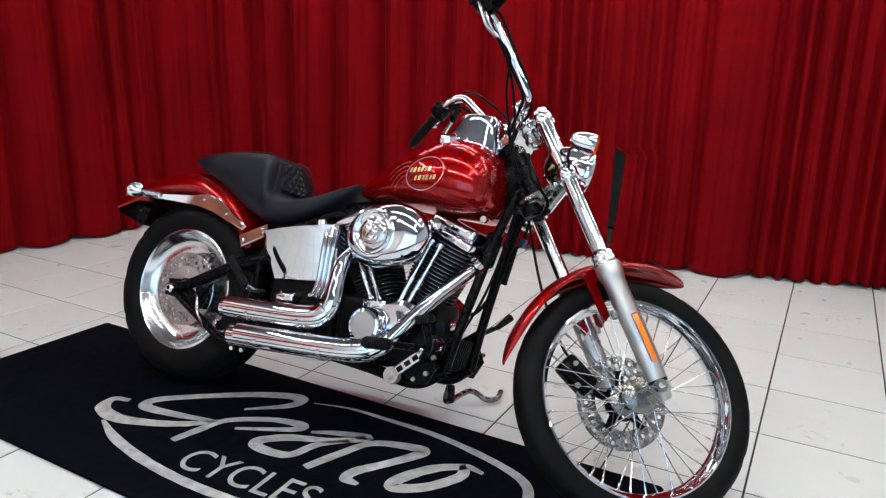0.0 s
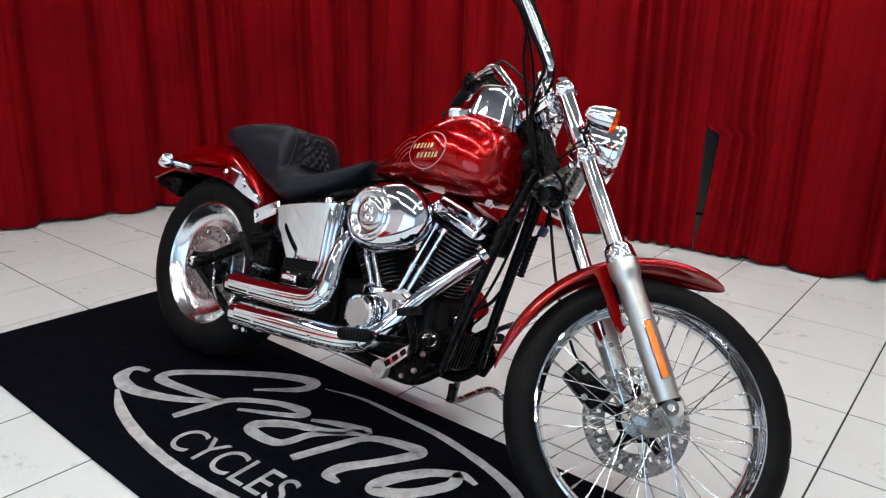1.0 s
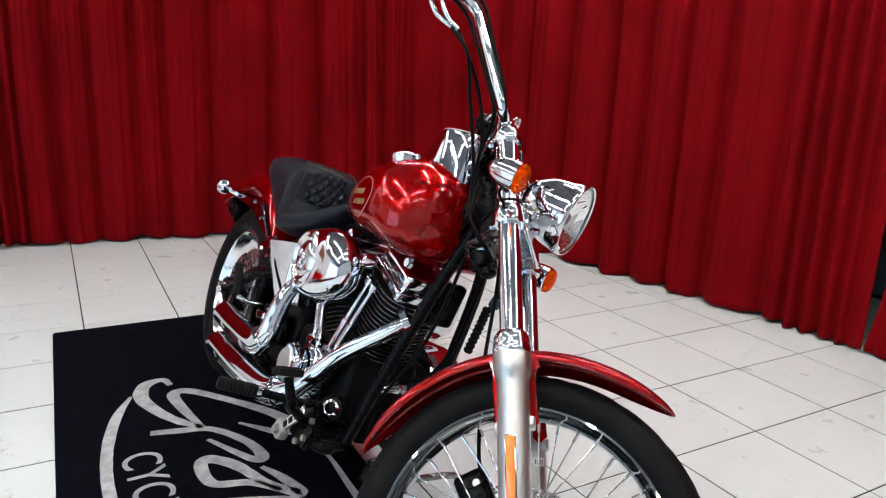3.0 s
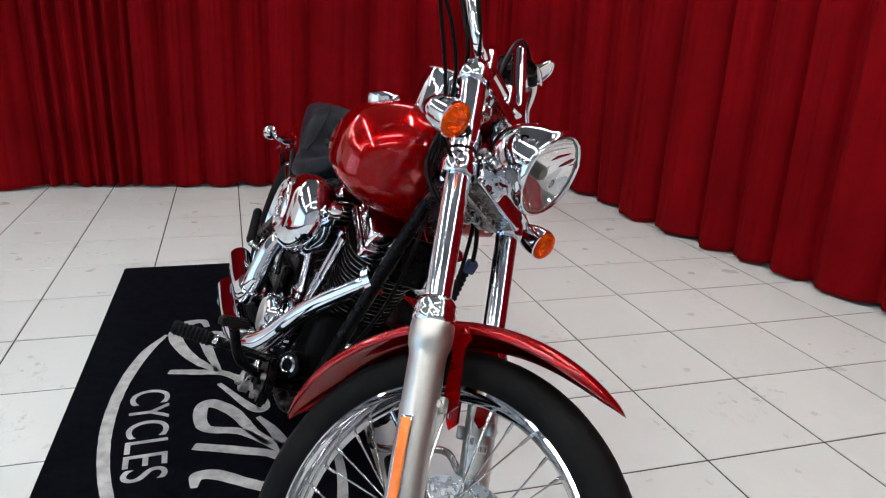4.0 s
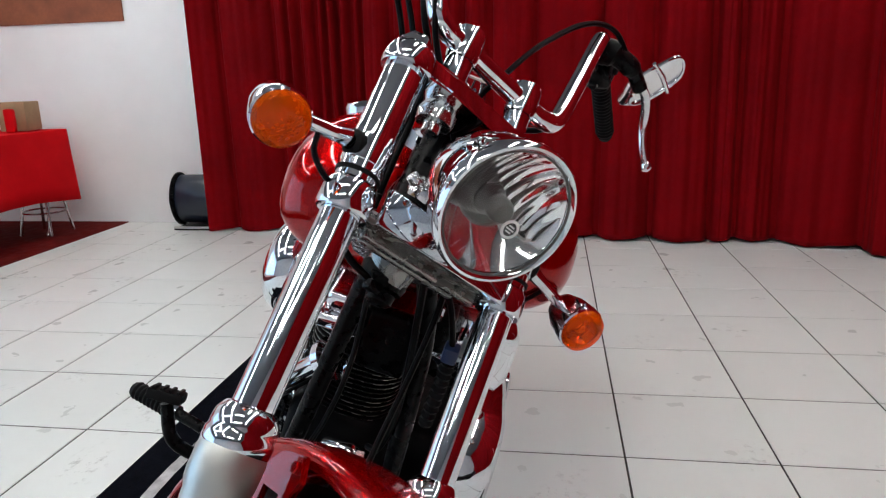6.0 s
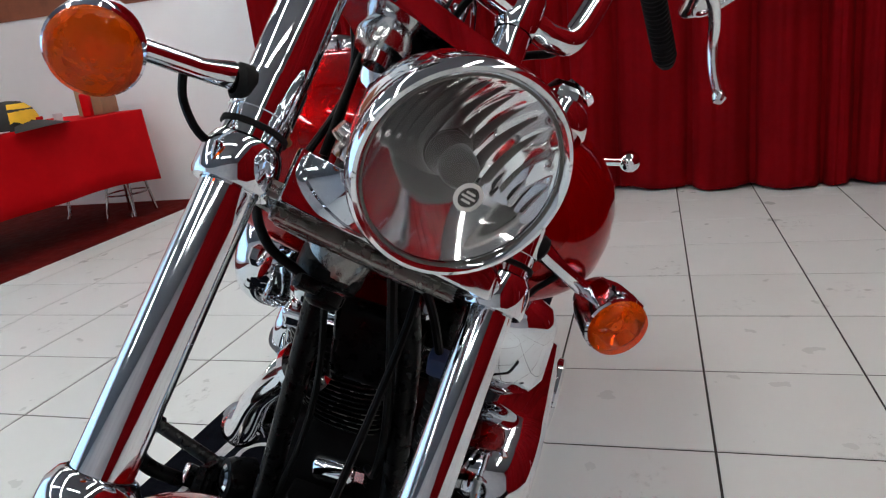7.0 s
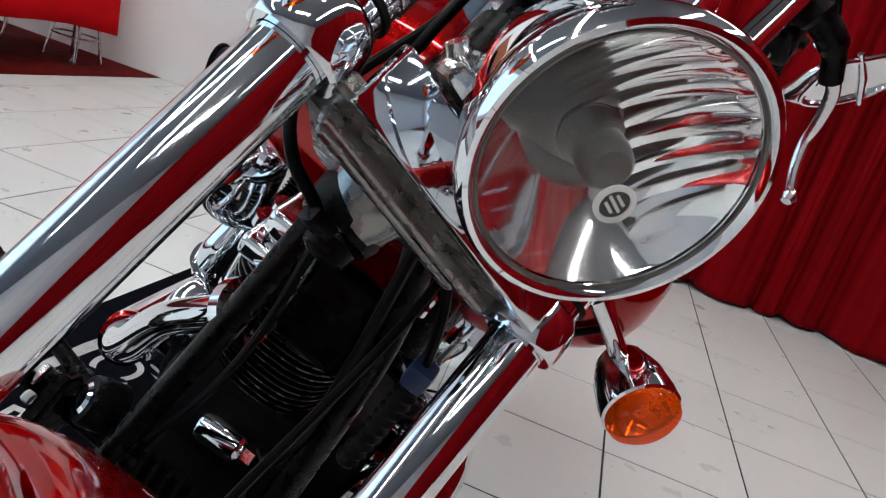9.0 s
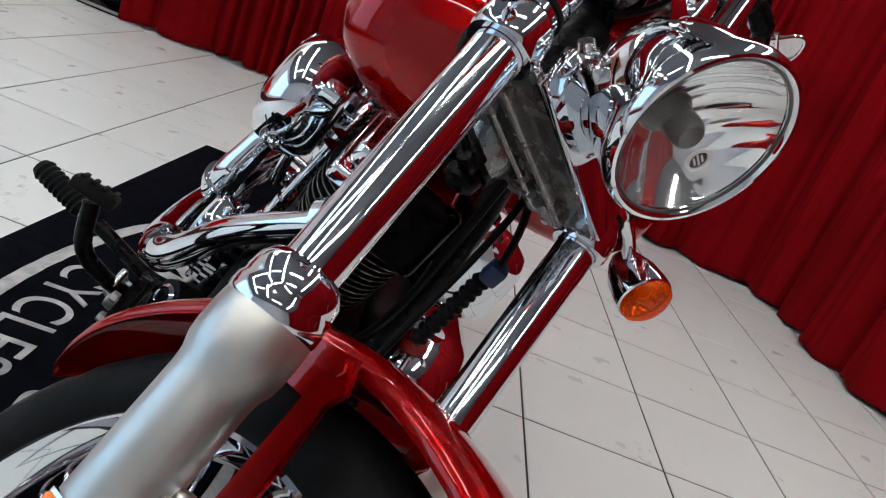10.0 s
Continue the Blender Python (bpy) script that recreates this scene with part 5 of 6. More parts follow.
# handlebar
BAR = [(-0.016, 0.0, 0.928), (-0.016, 0.075, 0.928), (-0.010, 0.106, 0.926), (-0.011, 0.130, 0.944), (-0.028, 0.160, 1.03), (-0.048, 0.191, 1.132), (-0.058, 0.206, 1.166), (-0.084, 0.237, 1.184), (-0.125, 0.290, 1.182), (-0.205, 0.438, 1.160)]
bar_path = spline([(v, -y, s) for v, y, s in BAR[:0:-1]] + BAR, 8)
bar = part("handlebar", sweep(bar_path, 0.0150, 20), CHROME, moto, "tall chrome ape-hanger handlebar", m=FRONT)
G0, G1 = V((-0.137, 0.315, 1.178)), V((-0.208, 0.447, 1.159))


def mirror_y(p, s):
    return V((p[0], p[1] * s, p[2]))


for s in (-1, 1):
    a, b = mirror_y(G0, s), mirror_y(G1, s)
    n_ = 34
    part("grip", sweep([a.lerp(b, k / n_) for k in range(n_ + 1)], [0.0175] + [0.0188 if k % 2 else 0.0170 for k in range(n_ - 1)] + [0.0150], 18), RUBBER, bar, "ribbed black rubber grip")
    part("grip_end", sweep([b, b + (b - a).normalized() * 0.012], [0.0165, 0.012], 18), RUBBER, bar)
    ax_ = along(a - (b - a).normalized() * 0.058, b)
    switch = part("switch_housing", block((0.050, 0.054, 0.056), ax_ @ pose(0, 0, 0.028), 0.014, 3), BLACK, bar, "black switch housing")
    for q, (dx, dy) in enumerate(((0.026, 0.008), (0.026, -0.010), (-0.026, 0.006), (0.004, -0.029), (0.0, 0.028))):
        part("switch_button", block((0.014, 0.014, 0.012), ax_ @ pose(dx, dy, 0.018 + 0.007 * q), 0.004), RUBBER, switch)
    part("housing_screw", lathe([(0, 0.003), (0.004, 0.002), (0.005, 0)], 10, ax_ @ pose(0.0, -0.027, 0.04, 90, 0, 0)), ZINC, switch)
    perch = part("lever_perch", sweep(spline([mirror_y((-0.092, 0.248, 1.185), s), mirror_y((-0.072, 0.262, 1.182), s), mirror_y((-0.058, 0.300, 1.176), s), mirror_y((-0.066, 0.345, 1.168), s)], 6), [0.024] * 7 + [0.018] * 6 + [0.014] * 6, 14), BLACK, bar, "black lever perch")
    lev = spline([mirror_y(p, s) for p in ((-0.062, 0.325, 1.172), (-0.068, 0.365, 1.170), (-0.085, 0.400, 1.160), (-0.100, 0.425, 1.142), (-0.102, 0.446, 1.108), (-0.098, 0.466, 1.080))], 6)
    part("lever", sweep(lev, [0.010 - 0.0035 * k / len(lev) for k in range(len(lev))], 12, flat=0.7), ALU_POLISH, bar, "polished hand lever")
    ball = lev[-1]
    part("lever_ball", lathe([(0, -0.011), (0.007, -0.008), (0.0105, 0.0), (0.007, 0.008), (0, 0.011)], 16, Matrix.Translation(ball)), ALU_POLISH, bar)
    # teardrop mirror on a short stem
    drop = [(0.405, 1.283), (0.432, 1.330), (0.455, 1.366), (0.490, 1.383), (0.535, 1.376), (0.568, 1.352), (0.560, 1.300), (0.528, 1.246), (0.482, 1.218), (0.442, 1.244)]
    ring = spline([(y_, z_, 0) for y_, z_ in drop], 5, closed=True)
    c_, grow_ = V((0.496, 1.296, 0)), 0.56
    secs = []
    for depth, f_ in ((0.010, 0.90), (0.007, 0.985), (0.0, 1.0), (-0.012, 0.94), (-0.024, 0.72), (-0.030, 0.40)):
        secs.append([(-0.09 + depth + 0.5 * (p.y - c_.y), (c_.x - 0.098 + (p.x - c_.x) * f_ * grow_ * 0.72) * s, c_.y - 0.075 + (p.y - c_.y) * f_ * grow_) for p in ring])
    mirror = part("mirror", loft(secs), ALU_POLISH, bar, "teardrop polished metal mirror", angle=60)
    part("mirror_ridge", sweep([(-0.074 + 0.5 * dz_, (c_.x - 0.098 + dy_) * s, c_.y - 0.075 + dz_) for dy_, dz_ in ((-0.036, 0.016), (0.0, 0.012), (0.034, 0.002))], [0.004, 0.006, 0.004], 10), CHROME, mirror)
    part("mirror_rim", sweep([(-0.080 + 0.5 * (p.y - c_.y), (c_.x - 0.098 + (p.x - c_.x) * 0.95 * grow_ * 0.72) * s, c_.y - 0.075 + (p.y - c_.y) * 0.95 * grow_) for p in ring], 0.004, 8, closed=True), CHROME, mirror)
    part("mirror_stem", sweep(spline([mirror_y((-0.075, 0.30, 1.185), s), mirror_y((-0.080, 0.325, 1.205), s), mirror_y((-0.092, 0.355, 1.214), s), mirror_y((-0.105, 0.385, 1.223), s)], 6), [0.011] * 6 + [0.008] * 13, 12), CHROME, mirror)
    part("wire_loom", sweep(spline([mirror_y(p, s) for p in ((-0.105, 0.262, 1.160), (-0.080, 0.222, 1.145), (-0.066, 0.196, 1.11), (-0.046, 0.162, 1.02), (-0.030, 0.132, 0.935), (-0.045, 0.095, 0.905), (-0.075, 0.06, 0.86), (-0.10, 0.045, 0.72))], 8), 0.0046, 10), CABLE, bar, "black cable loom")
part("clutch_cable", sweep(spline([(-0.058, 0.300, 1.176), (-0.050, 0.225, 1.196), (-0.043, 0.150, 1.150), (-0.034, 0.075, 1.05), (-0.027, 0.025, 0.955), (-0.055, 0.01, 0.88), (-0.10, 0.05, 0.72)], 8), 0.0045, 8), CABLE, bar, "black clutch cable")
for k, off in enumerate((0.0, 0.022)):
    part("cable_elbow", sweep(spline([(-0.118 - off, -0.285 - off, 1.165), (-0.118 - off, -0.275 - off, 1.125), (-0.108 - off, -0.258 - off, 1.095), (-0.090 - off * 0.6, -0.243 - off * 0.6, 1.075)], 6), 0.0058, 10), CHROME, bar, "chrome cable elbow")
    part("throttle_cable", sweep(spline([(-0.090 - off * 0.6, -0.243 - off * 0.6, 1.075), (-0.072, -0.205 - off, 1.02), (-0.060 - off, -0.150, 0.96), (-0.065 - off, -0.09, 0.88), (-0.095, -0.05, 0.80), (-0.105, -0.04 - off, 0.70)], 8), 0.0042, 8), CABLE, bar)
# brake reservoir on the right
part("brake_reservoir", block((0.058, 0.046, 0.030), pose(-0.070, -0.285, 1.212, 14, 8, 24), 0.008, 3), BLACK, bar, "black brake fluid reservoir")
part("reservoir_cap", block((0.052, 0.040, 0.006), pose(-0.068, -0.287, 1.230, 14, 8, 24), 0.003, 2), CHROME, bar)
part("brake_line", sweep(spline([(-0.07, -0.25, 1.185), (-0.035, -0.215, 1.16), (-0.022, -0.185, 1.08), (-0.004, -0.150, 0.97), (-0.01, -0.11, 0.90), (-0.045, -0.03, 0.86), (-0.05, 0.05, 0.75), (-0.06, 0.09, 0.62), (-0.10, 0.105, 0.40), (-0.11, 0.10, 0.22), (-0.10, 0.09, 0.16)], 8), 0.0045, 8), CABLE, bar, "black brake hose")

part("choke_tab", block((0.036, 0.016, 0.010), pose(-0.041, 0.185, 0.913, 0, 30, 35), 0.003, 2), CHROME, bar, "small chrome tab")
part("tab_stem", sweep([(-0.041, 0.172, 0.913), (-0.038, 0.15, 0.905), (-0.03, 0.12, 0.865)], 0.005, 10), BLACK, bar)
part("brake_hose_loop", sweep(spline([(-0.070, -0.100, 0.760), (-0.090, -0.098, 0.69), (-0.075, -0.092, 0.640), (-0.058, -0.072, 0.610), (-0.055, -0.035, 0.598), (-0.075, 0.0, 0.585)], 8), 0.0048, 10), CABLE, low_yoke, "black hose loop")
part("hose_joint", block((0.016, 0.026, 0.015), pose(-0.052, -0.028, 0.592, 0, 0, 10), 0.005), BLACK, low_yoke)
# front caliper
cal = part("front_caliper", block((0.070, 0.050, 0.115), pose(-0.108, 0.088, 0.118, 0, -24, 0), 0.016, 3), BLACK, moto, "black front brake caliper", m=FRONT)
part("caliper_bridge", block((0.050, 0.062, 0.050), pose(-0.105, 0.085, 0.120, 0, -24, 0), 0.010, 3), BLACK, cal)
for d in (-0.03, 0.03):
    bolt((-0.10 + d * 0.35, 0.112, 0.118 + d), (0, 1, 0), 0.008, 0.008, cal)
    bolt((-0.118 + d * 0.35, 0.062, 0.118 + d), (0, -1, 0), 0.009, 0.006, cal, ZINC)
lab = part("label_base", block((0.016, 0.0015, 0.024), pose(-0.004, HALF - 0.0312, 0.205), 0.0004), WHITE_LABEL, moto, "white sticker", m=FRONT)
for k in range(5):
    part("label_bar", block((0.0016, 0.0008, 0.012), pose(-0.009 + 0.0026 * k, HALF - 0.0322, 0.207), 0), DARK_PRINT, lab)

# front fender with its stays
ff = fender((0, 0), stations([(41.5, 0.394, 0.3925, 0.10), (44, 0.398, 0.388, 0.42), (50, 0.400, 0.379, 0.76), (60, 0.400, 0.372, 0.96), (85, 0.398, 0.369, 1.0), (115, 0.398, 0.369, 1.0), (132, 0.400, 0.373, 0.90), (141, 0.400, 0.381, 0.62), (147.5, 0.399, 0.391, 0.26), (150, 0.396, 0.3945, 0.07)], 6),
            0.064, "front_fender", moto, m=FRONT, label="glossy candy red front fender with pointed ends")
for s in (-1, 1):
    stay = plate([(-0.060, 0.372), (0.036, 0.378), (0.046, 0.352), (0.034, 0.338), (0.040, 0.240), (0.022, 0.226), (0.010, 0.240), (0.018, 0.335), (-0.022, 0.338), (-0.020, 0.232), (-0.038, 0.218), (-0.046, 0.236), (-0.046, 0.345)],
                 0.008, pose(0, 0.075 * s, 0, 90, 0, 0), 0.002)
    st = part("fender_stay", stay, PAINT, ff, "red fender stay")
    for x, z in ((-0.04, 0.362), (0.03, 0.364)):
        bolt((x, 0.079 * s, z), (0, s, 0), 0.007, 0.005, ff, PAINT)

# headlamp
HEAD = pose(0.122, -0.017, 0.697) @ turned("Y", 90 + RAKE) @ Matrix.Scale(1.01, 4)
shell = part("headlamp", lathe([(0, -0.122), (0.024, -0.119), (0.046, -0.108), (0.062, -0.088), (0.073, -0.060), (0.0795, -0.030), (0.0812, -0.012), (0.084, -0.010), (0.086, 0.0), (0.0862, 0.005), (0.0853, 0.010), (0.0830, 0.0138), (0.0800, 0.0142), (0.0775, 0.0122), (0.0762, 0.010),
                                (0.0745, 0.008), (0.0748, -0.02), (0.072, -0.05)], 64, HEAD), CHROME, moto, "chrome bullet headlamp", m=FRONT)
bm = bmesh.new()
_bowl = random.Random(5)
_flute = [_bowl.uniform(0.6, 1.0) for _ in range(12)]
cols = []
for k in range(73):
    y_ = 0.0744 * (-1 + 2 * k / 72)
    n_ = k / 6.0
    wave_ = 1 - (2 * (n_ - math.floor(n_)) - 1) ** 2
    reach = math.sqrt(max(0.0, 0.0745 ** 2 - y_ * y_))
    col = []
    for q in range(41):
        x_ = reach * (-1 + 2 * q / 40)
        h = -0.0465 + 0.0525 * (x_ * x_ + y_ * y_) / 0.0745 ** 2
        up = min(1, max(0, (0.010 - x_) / 0.006)) * min(1, (reach - abs(x_)) / 0.004)
        col.append(bm.verts.new(HEAD @ V((x_, y_, h + 0.0015 * _flute[min(11, int(n_))] * wave_ * up))))
    cols.append(col)
for a, b in zip(cols, cols[1:]):
    for k in range(40):
        bm.faces.new((a[k], a[k + 1], b[k + 1], b[k]))
bmesh.ops.remove_doubles(bm, verts=bm.verts, dist=0.00005)
part("reflector_bowl", bm, MIRROR, shell, "fluted mirror bowl", angle=22)
part("bulb_socket", lathe([(0.0, -0.050), (0.019, -0.050), (0.020, -0.042), (0.016, -0.036), (0.0145, -0.022), (0.0, -0.022)], 32, HEAD @ pose(0.003, 0.006, 0)), BULB_GREY, shell)
part("bulb_shield", lathe([(0.0140, -0.046), (0.0155, -0.044), (0.0158, -0.026), (0.0145, -0.018), (0.0115, -0.0145), (0.0, -0.0135)], 32, HEAD @ pose(0.003, 0.007, 0.008)), BULB_GREY, shell, "grey bulb shield")
part("badge_ring", lathe([(0.0085, 0.0), (0.0115, 0.0005), (0.0115, 0.002), (0.0085, 0.0025)], 32, HEAD @ pose(0.010, 0.009, 0.0160), closed=True), WHITE_LABEL, shell, "pale ring badge")
part("badge_disc", lathe([(0, 0.0), (0.0088, 0.0), (0.0088, 0.0012), (0, 0.0014)], 28, HEAD @ pose(0.010, 0.009, 0.0155)), DARK_PRINT, shell)
for k, w_ in enumerate((0.008, 0.012, 0.008)):
    part("badge_bar", block((0.0018, w_, 0.001), HEAD @ pose(0.0065 + 0.0035 * k, 0.009, 0.0173), 0.0003), WHITE_LABEL, shell)
part("gasket", lathe([(0.0745, 0.009), (0.0750, 0.0112), (0.0764, 0.0116), (0.0770, 0.0108)], 64, HEAD), BULB_GREY, shell, "dark lens gasket")
lens = part("lens", lathe([(0.0752, 0.010), (0.072, 0.0135), (0.060, 0.0205), (0.040, 0.0270), (0.020, 0.0305), (0.0, 0.0315)], 64, HEAD), GLASS, shell, "clear glass lens", angle=60)
lens.visible_shadow = False
for k in range(-3, 4):
    part("lens_flute", sweep([HEAD @ V((0.050, 0.012 * k, 0.0225)), HEAD @ V((0.064, 0.012 * k, 0.0165))], 0.0012, 6), GLASS, shell)
part("lamp_mount", block((0.030, 0.04, 0.03), pose(0.018, 0, 0.668, 0, 20, 0), 0.010, 3), CHROME, shell, "chrome lamp mount")
part("adjuster", lathe([(0, 0.03), (0.008, 0.03), (0.009, 0.022), (0.013, 0.020), (0.013, 0.0)], 12, pose(0.014, -0.052, 0.706, 70, 0, 0)), CHROME_WORN, shell)
part("adjuster_bracket", block((0.03, 0.07, 0.014), pose(0.030, -0.045, 0.694, 0, 20, 0), 0.005), CHROME_WORN, shell)

# front turn signals
for s in (-1, 1):
    SIG = pose(0.030, 0.265 * s + 0.002, 0.675) @ turned("Y", 90 + RAKE) @ Matrix.Scale(0.99 if s > 0 else 0.92, 4)
    sig = part("turn_signal", lathe([(0, -0.062), (0.012, -0.060), (0.024, -0.046), (0.032, -0.024), (0.0350, 0.0), (0.0350, 0.010), (0.0325, 0.012)], 40, SIG), CHROME, moto, "chrome bullet turn signal", m=FRONT)
    part("lens", lathe([(0.0325, 0.008), (0.0330, 0.014), (0.0315, 0.020), (0.026, 0.0245), (0.014, 0.0265), (0, 0.027)], 40, SIG), AMBER, sig, "round amber lens")
    part("reflector", lathe([(0.0325, 0.010), (0.028, -0.002), (0.018, -0.010), (0.006, -0.013), (0, -0.013)], 32, SIG), MIRROR, sig)
    part("bulb", lathe([(0, 0.014), (0.006, 0.012), (0.009, 0.004), (0.007, -0.006), (0.007, -0.012)], 16, SIG), GLASS_FROST, sig)
    root = V((0.004, 0.172 * s, 0.712))
    part("stalk", sweep([root, root.lerp(SIG.translation, 0.25), SIG @ V((0.0, 0, -0.03))], [0.0115, 0.0085, 0.0085], 14), CHROME, sig, "chrome stalk")
    part("stalk_nut", lathe([(0.016, 0), (0.016, 0.016), (0.010, 0.02)], 12, along(root + V((0, -0.02 * s, 0.002)), SIG.translation)), RUBBER, sig)
    part("signal_wire", sweep(spline([root + V((0.0, 0.035 * s, -0.01)), root + V((-0.015, 0.022 * s, -0.032)), root + V((-0.01, -0.002 * s, -0.052)), V((-0.035, 0.135 * s, 0.672)), V((-0.06, 0.10 * s, 0.67))], 6), 0.0035, 8), CABLE, sig)

# ---- table with its things, by the white wall ----
def folding_table():
    t = thing("folding_table", "folding table with white top and bent steel legs", "table", m=pose(-1.38, -3.29, 0.0))
    part("tabletop", block((1.80, 0.72, 0.035), pose(0, 0, 0.70), 0.006), WHITE_PLASTIC, t)
    for sx in (-0.72, 0.72):
        for sy in (-0.28, 0.28):
            part("leg", sweep(spline([(sx * 0.9, sy, 0.69), (sx, sy, 0.6), (sx, sy, 0.1), (sx + 0.03, sy, 0.004)], 6), 0.012, 10), CHROME_WORN, t)
    return t


folding_table()


def table_cloth():
    bm = bmesh.new()
    n = 120
    ring = []
    for k in range(n):
        a = k / n * 4
        e, f = int(a), a - int(a)
        ring.append([(-0.92 + 1.84 * f, 0.37), (0.92, 0.37 - 0.74 * f), (0.92 - 1.84 * f, -0.37), (-0.92, -0.37 + 0.74 * f)][e])
    rows = []
    for drop in (0.0, 0.02, 0.12, 0.24, 0.36, 0.46):
        row = []
        for k, (x, y) in enumerate(ring):
            r = math.hypot(x, y)
            w = 0.022 * drop / 0.4 * math.sin(k * 0.52) + 0.016 * drop / 0.4 * math.sin(k * 0.23 + 1)
            corner = 0.10 * max(0, abs(x) / 0.92 + abs(y) / 0.37 - 1.55) * (drop > 0.1)
            row.append(bm.verts.new((x * (1 + (w + 0.03 * drop) / r), y * (1 + (w + 0.05 * drop) / r), 0.724 - drop - corner)))
        rows.append(row)
    for a, b in zip(rows, rows[1:]):
        ring_faces(bm, a, b)
    bm.faces.new(rows[0])
    ob = solid("table_cloth", bm, CLOTH, "bright red cloth draped over the folding table", "cloth", m=pose(-1.38, -3.29, 0.0), angle=60)
    mod = ob.modifiers.new("cloth", "SOLIDIFY")
    mod.thickness = 0.003
    return ob


table_cloth()


def cap_hat(x, y, z, turn):
    h = thing("cap", "black cap with a yellow front panel on the red cloth", "cap", m=pose(x, y, z, 0, 0, turn) @ Matrix.Scale(1.35, 4))
    part("crown", lathe([(0.0, 0.125), (0.05, 0.118), (0.09, 0.085), (0.105, 0.04), (0.105, 0.0), (0.098, 0.0)], 24, Matrix.Diagonal((1.25, 0.95, 1, 1))), BLACK_CLOTH, h)
    bm = bmesh.new()
    rows = []
    for a in range(7):
        r = []
        for k in range(13):
            t = -1.0 + 2.0 * k / 12
            d = 0.095 + 0.02 * a
            r.append(bm.verts.new((d * math.sin(t) * 1.1, -d * math.cos(t) - 0.01, 0.004 + 0.03 * math.cos(t) - 0.004 * a)))
        rows.append(r)
    for a, b in zip(rows, rows[1:]):
        for k in range(12):
            bm.faces.new((a[k], a[k + 1], b[k + 1], b[k]))
    part("peak", bm, BLACK_CLOTH, h)
    bm = bmesh.new()
    rows = []
    for a in range(5):
        r = []
        for k in range(15):
            t = -0.95 + 1.9 * k / 14
            z_ = 0.03 + a * 0.02 + 0.008 * math.sin(k * 1.3) * (a == 0)
            rad = 0.109 * math.sqrt(max(0.02, 1 - (z_ / 0.13) ** 2.4))
            r.append(bm.verts.new((rad * math.sin(t) * 1.25, -rad * math.cos(t) * 0.97, z_)))
        rows.append(r)
    for a, b in zip(rows, rows[1:]):
        for k in range(14):
            bm.faces.new((a[k], a[k + 1], b[k + 1], b[k]))
    part("front_panel", bm, YELLOW, h, "yellow front panel")
    part("badge", block((0.05, 0.004, 0.018), pose(0.03, -0.108, 0.035), 0.002), CLOTH, h, "small red patch")
    return h


cap_hat(-1.33, -3.05, 0.726, 195)
g = sweep(spline([(-0.10, 0, 0), (-0.11, 0.01, 0.07), (-0.04, 0.02, 0.125), (0.05, 0.02, 0.07), (0.10, 0, 0.0)], 8), [0.006 + 0.02 * math.sin(math.pi * k / 32) for k in range(33)], 12, flat=2.4)
solid("folded_jacket", g, BLACK_CLOTH, "black folded fabric standing up on the table", "clothing", m=pose(-1.19, -3.22, 0.775, 0, 0, 20))
g = lathe([(0, 0.09), (0.11, 0.085), (0.12, 0.06), (0.12, 0.0), (0.0, 0.0)], 28, Matrix.Diagonal((1.15, 0.8, 1, 1)))
bag = solid("round_tin", g, GREEN_CLOTH, "dark green round tin with a pale band", "tin", m=pose(-0.95, -3.07, 0.73))
part("band", lathe([(0.1215, 0.052), (0.123, 0.05), (0.123, 0.016), (0.1215, 0.014)], 28, Matrix.Diagonal((1.15, 0.8, 1, 1)), closed=False), CARDBOARD, bag, "pale cardboard band")
solid("cardboard_box", block((0.22, 0.17, 0.19), pose(0, 0, 0.095), 0.003), CARDBOARD, "small brown cardboard box on the table", "box", m=pose(-2.12, -3.12, 0.73, 0, 0, 14))
solid("red_pouch", block((0.06, 0.055, 0.15), pose(0, 0, 0.075), 0.014, 3), CLOTH, "small upright red pouch beside the cardboard box", "pouch", m=pose(-1.94, -3.05, 0.728, 0, 0, 20))
solid("printed_sheet", block((0.34, 0.22, 0.004), pose(0, 0, 0.003), 0.001), WHITE_LABEL, "white printed sheet lying at the table edge", "paper", m=pose(-0.99, -3.00, 0.728, 0, 0, 4))
solid("paper_cup", lathe([(0, 0), (0.024, 0), (0.03, 0.055), (0.0275, 0.055), (0.022, 0.003), (0, 0.003)], 20), WHITE_PLASTIC, "small white paper cup", "cup", m=pose(-1.68, -3.05, 0.727))


def stool():
    st = thing("stool", "round metal stool with thin steel legs by the table", "stool", m=pose(-2.16, -3.08, 0.0045))
    part("seat", lathe([(0, 0.45), (0.14, 0.45), (0.155, 0.442), (0.155, 0.425), (0.14, 0.418), (0, 0.418)], 28), BLACK, st, "round black seat")
    for k in range(4):
        a = math.radians(45 + 90 * k)
        part("leg", sweep([(0.10 * math.cos(a), 0.10 * math.sin(a), 0.425), (0.165 * math.cos(a), 0.165 * math.sin(a), 0.004)], 0.010, 10), CHROME_WORN, st)
    part("foot_ring", sweep([(0.14 * math.cos(2 * math.pi * k / 28), 0.14 * math.sin(2 * math.pi * k / 28), 0.16) for k in range(28)], 0.006, 8, closed=True), CHROME_WORN, st)
    return st


stool()


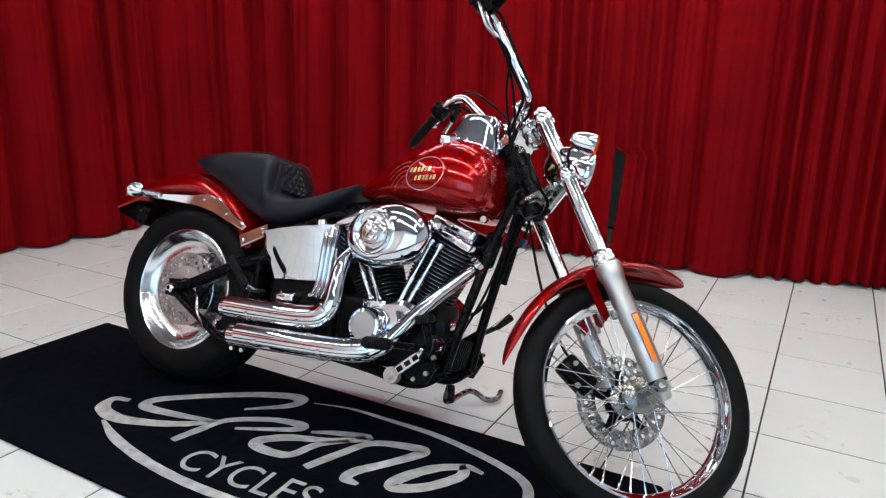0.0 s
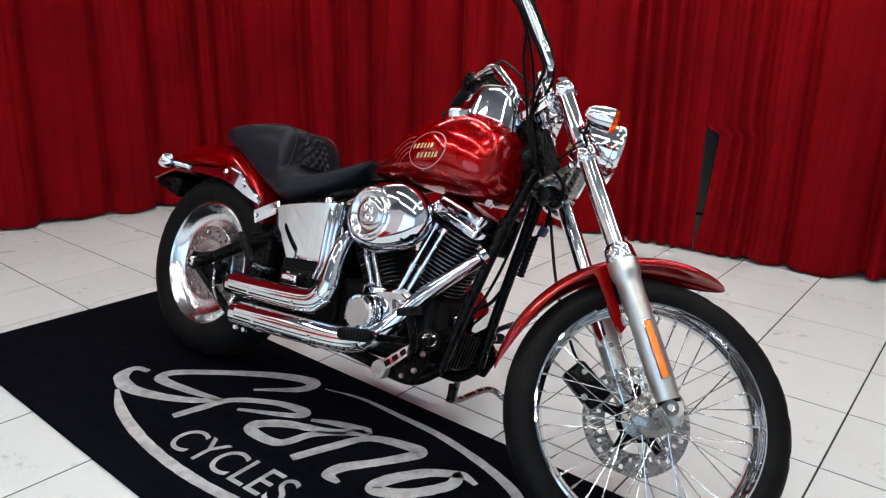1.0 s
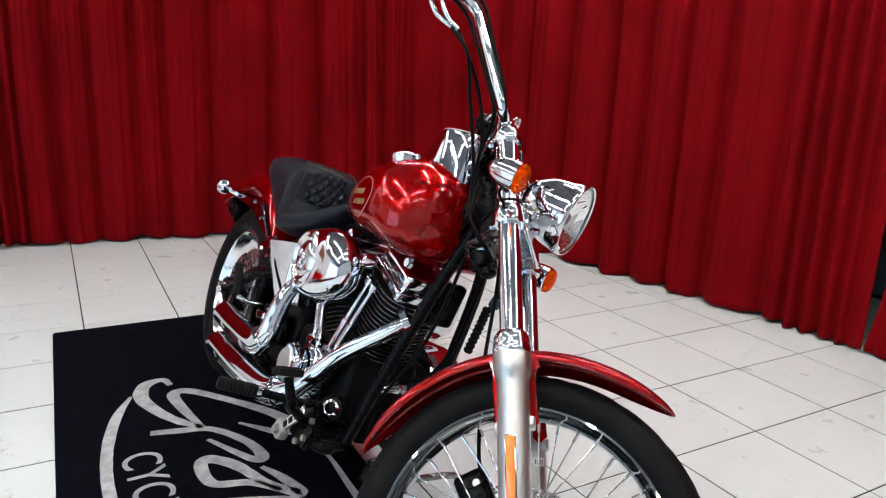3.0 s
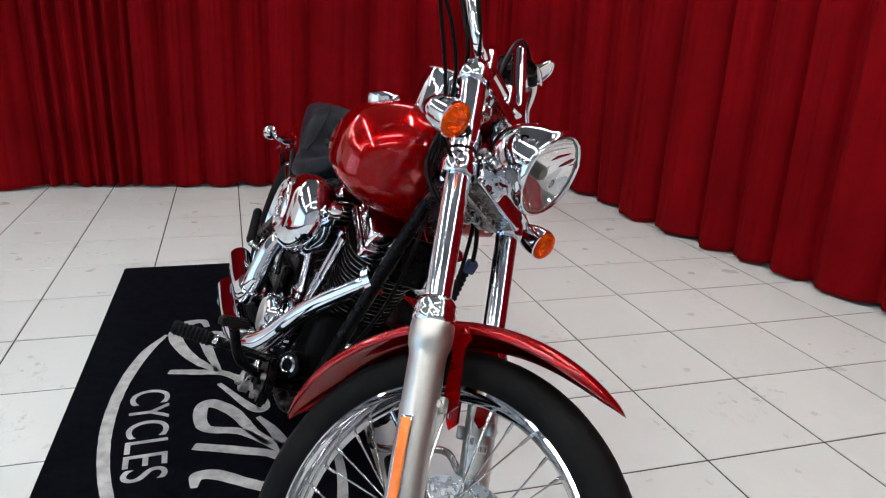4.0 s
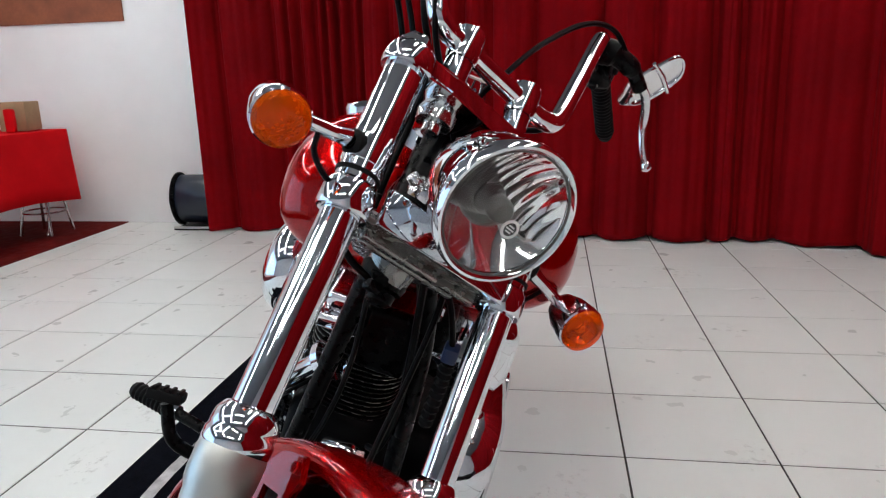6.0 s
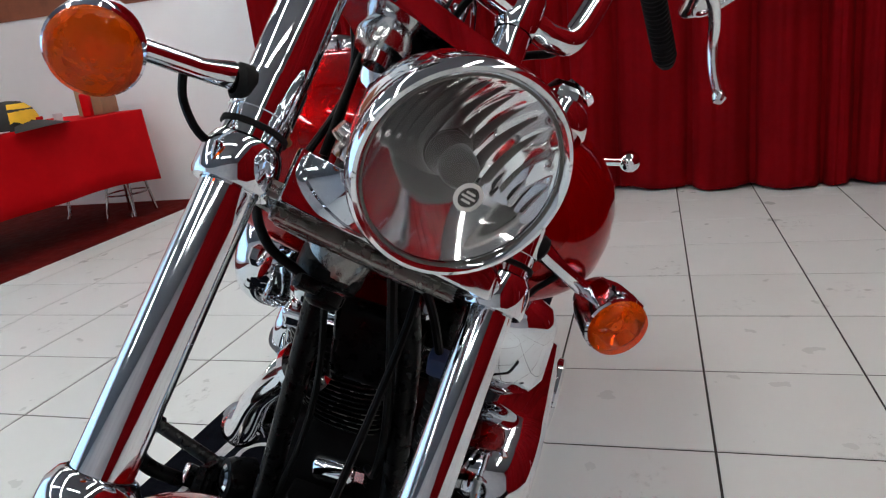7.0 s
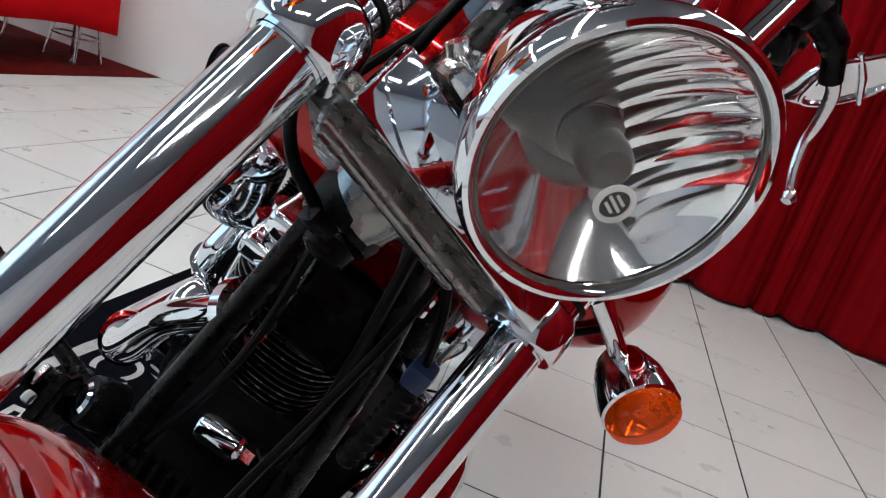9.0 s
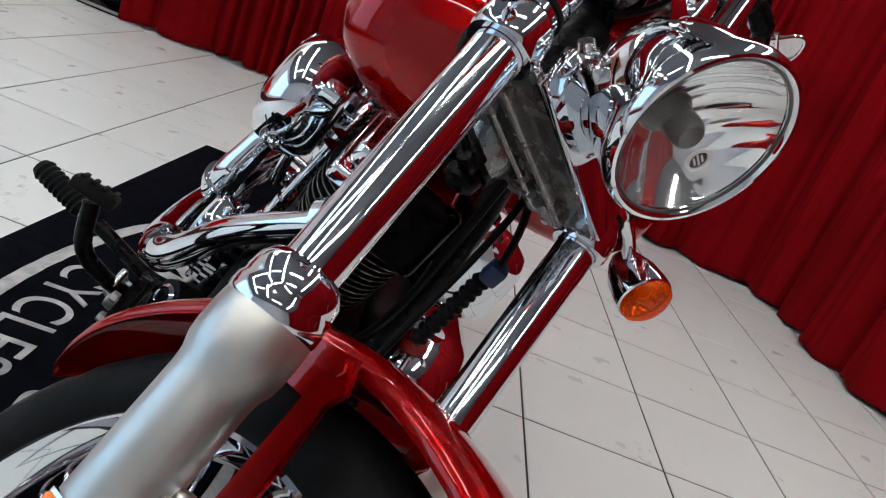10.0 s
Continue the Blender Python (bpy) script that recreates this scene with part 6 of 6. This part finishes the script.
def floor_heater():
    h = thing("floor_speaker", "black floor speaker with a navy rounded front on a silver bar", "speaker", m=pose(-2.43, -2.03, 0))
    part("end_panel", plate([(0.145 * math.cos(t), 0.205 + 0.190 * math.sin(t)) for t in (2 * math.pi * k / 28 for k in range(28))], 0.03,
                            pose(0, -0.16, 0, 90, 0, 0), 0.006), BLACK, h)
    part("end_panel", plate([(0.145 * math.cos(t), 0.205 + 0.190 * math.sin(t)) for t in (2 * math.pi * k / 28 for k in range(28))], 0.03,
                            pose(0, 0.17, 0, 90, 0, 0), 0.006), BLACK, h)
    part("drum", lathe([(0.126, 0), (0.13, 0.01), (0.13, 0.29), (0.126, 0.30)], 32, pose(0, -0.145, 0.205, -90, 0, 0) @ Matrix.Diagonal((1, 1.33, 1, 1))), NAVY, h, "navy curved shell")
    part("base_bar", block((0.02, 0.33, 0.02), pose(0.135, 0.005, 0.018), 0.004), ALU, h, "silver bar")
    part("base", block((0.29, 0.33, 0.014), pose(0, 0.005, 0.008), 0.003), BLACK, h)
    return h


floor_heater()

# ---- floor tiles ----
STEP = 0.396
tile_mesh = {}


def tile_bm(w, d):
    bm = bmesh.new()
    q = 0.0025
    lo = [bm.verts.new((x * w / 2, y * d / 2, -0.004)) for x, y in ((-1, -1), (1, -1), (1, 1), (-1, 1))]
    mid = [bm.verts.new((x * w / 2, y * d / 2, -0.0012)) for x, y in ((-1, -1), (1, -1), (1, 1), (-1, 1))]
    hi = [bm.verts.new((x * (w / 2 - q), y * (d / 2 - q), 0)) for x, y in ((-1, -1), (1, -1), (1, 1), (-1, 1))]
    ring_faces(bm, lo, mid)
    ring_faces(bm, mid, hi)
    bm.faces.new(hi)
    return bm


xs = [0.5115 + STEP * i for i in range(-9, 14)]
ys = [1.045 + STEP * j for j in range(-10, 7)]
rest = bmesh.new()
made = 0
for i in range(len(xs) - 1):
    for j in range(len(ys) - 1):
        x0, x1, y0, y1 = max(xs[i], WEST), min(xs[i + 1], EAST), max(ys[j], FLOOR_Y), min(ys[j + 1], NORTH)
        if x1 - x0 < 0.02 or y1 - y0 < 0.02:
            continue
        w, d = round(x1 - x0 - 0.0060, 4), round(y1 - y0 - 0.0060, 4)
        if xs[i] < 4.0 and ys[j] < 2.8 and made < 300:
            if (w, d) not in tile_mesh:
                tile_mesh[w, d] = finish(tile_bm(w, d), "tile", TILE_MAT, 8)
            ob = new("tile", tile_mesh[w, d])
            ob.parent = floor
            ob.location = ((x0 + x1) / 2, (y0 + y1) / 2, random.uniform(-0.0003, 0.0003))
            made += 1
        else:
            t = tile_bm(w, d)
            t.transform(Matrix.Translation(((x0 + x1) / 2, (y0 + y1) / 2, 0)))
            rest = join(rest, t)
tagged(part("far_tiles", rest, TILE_REST, floor, angle=8), kind="stuff")
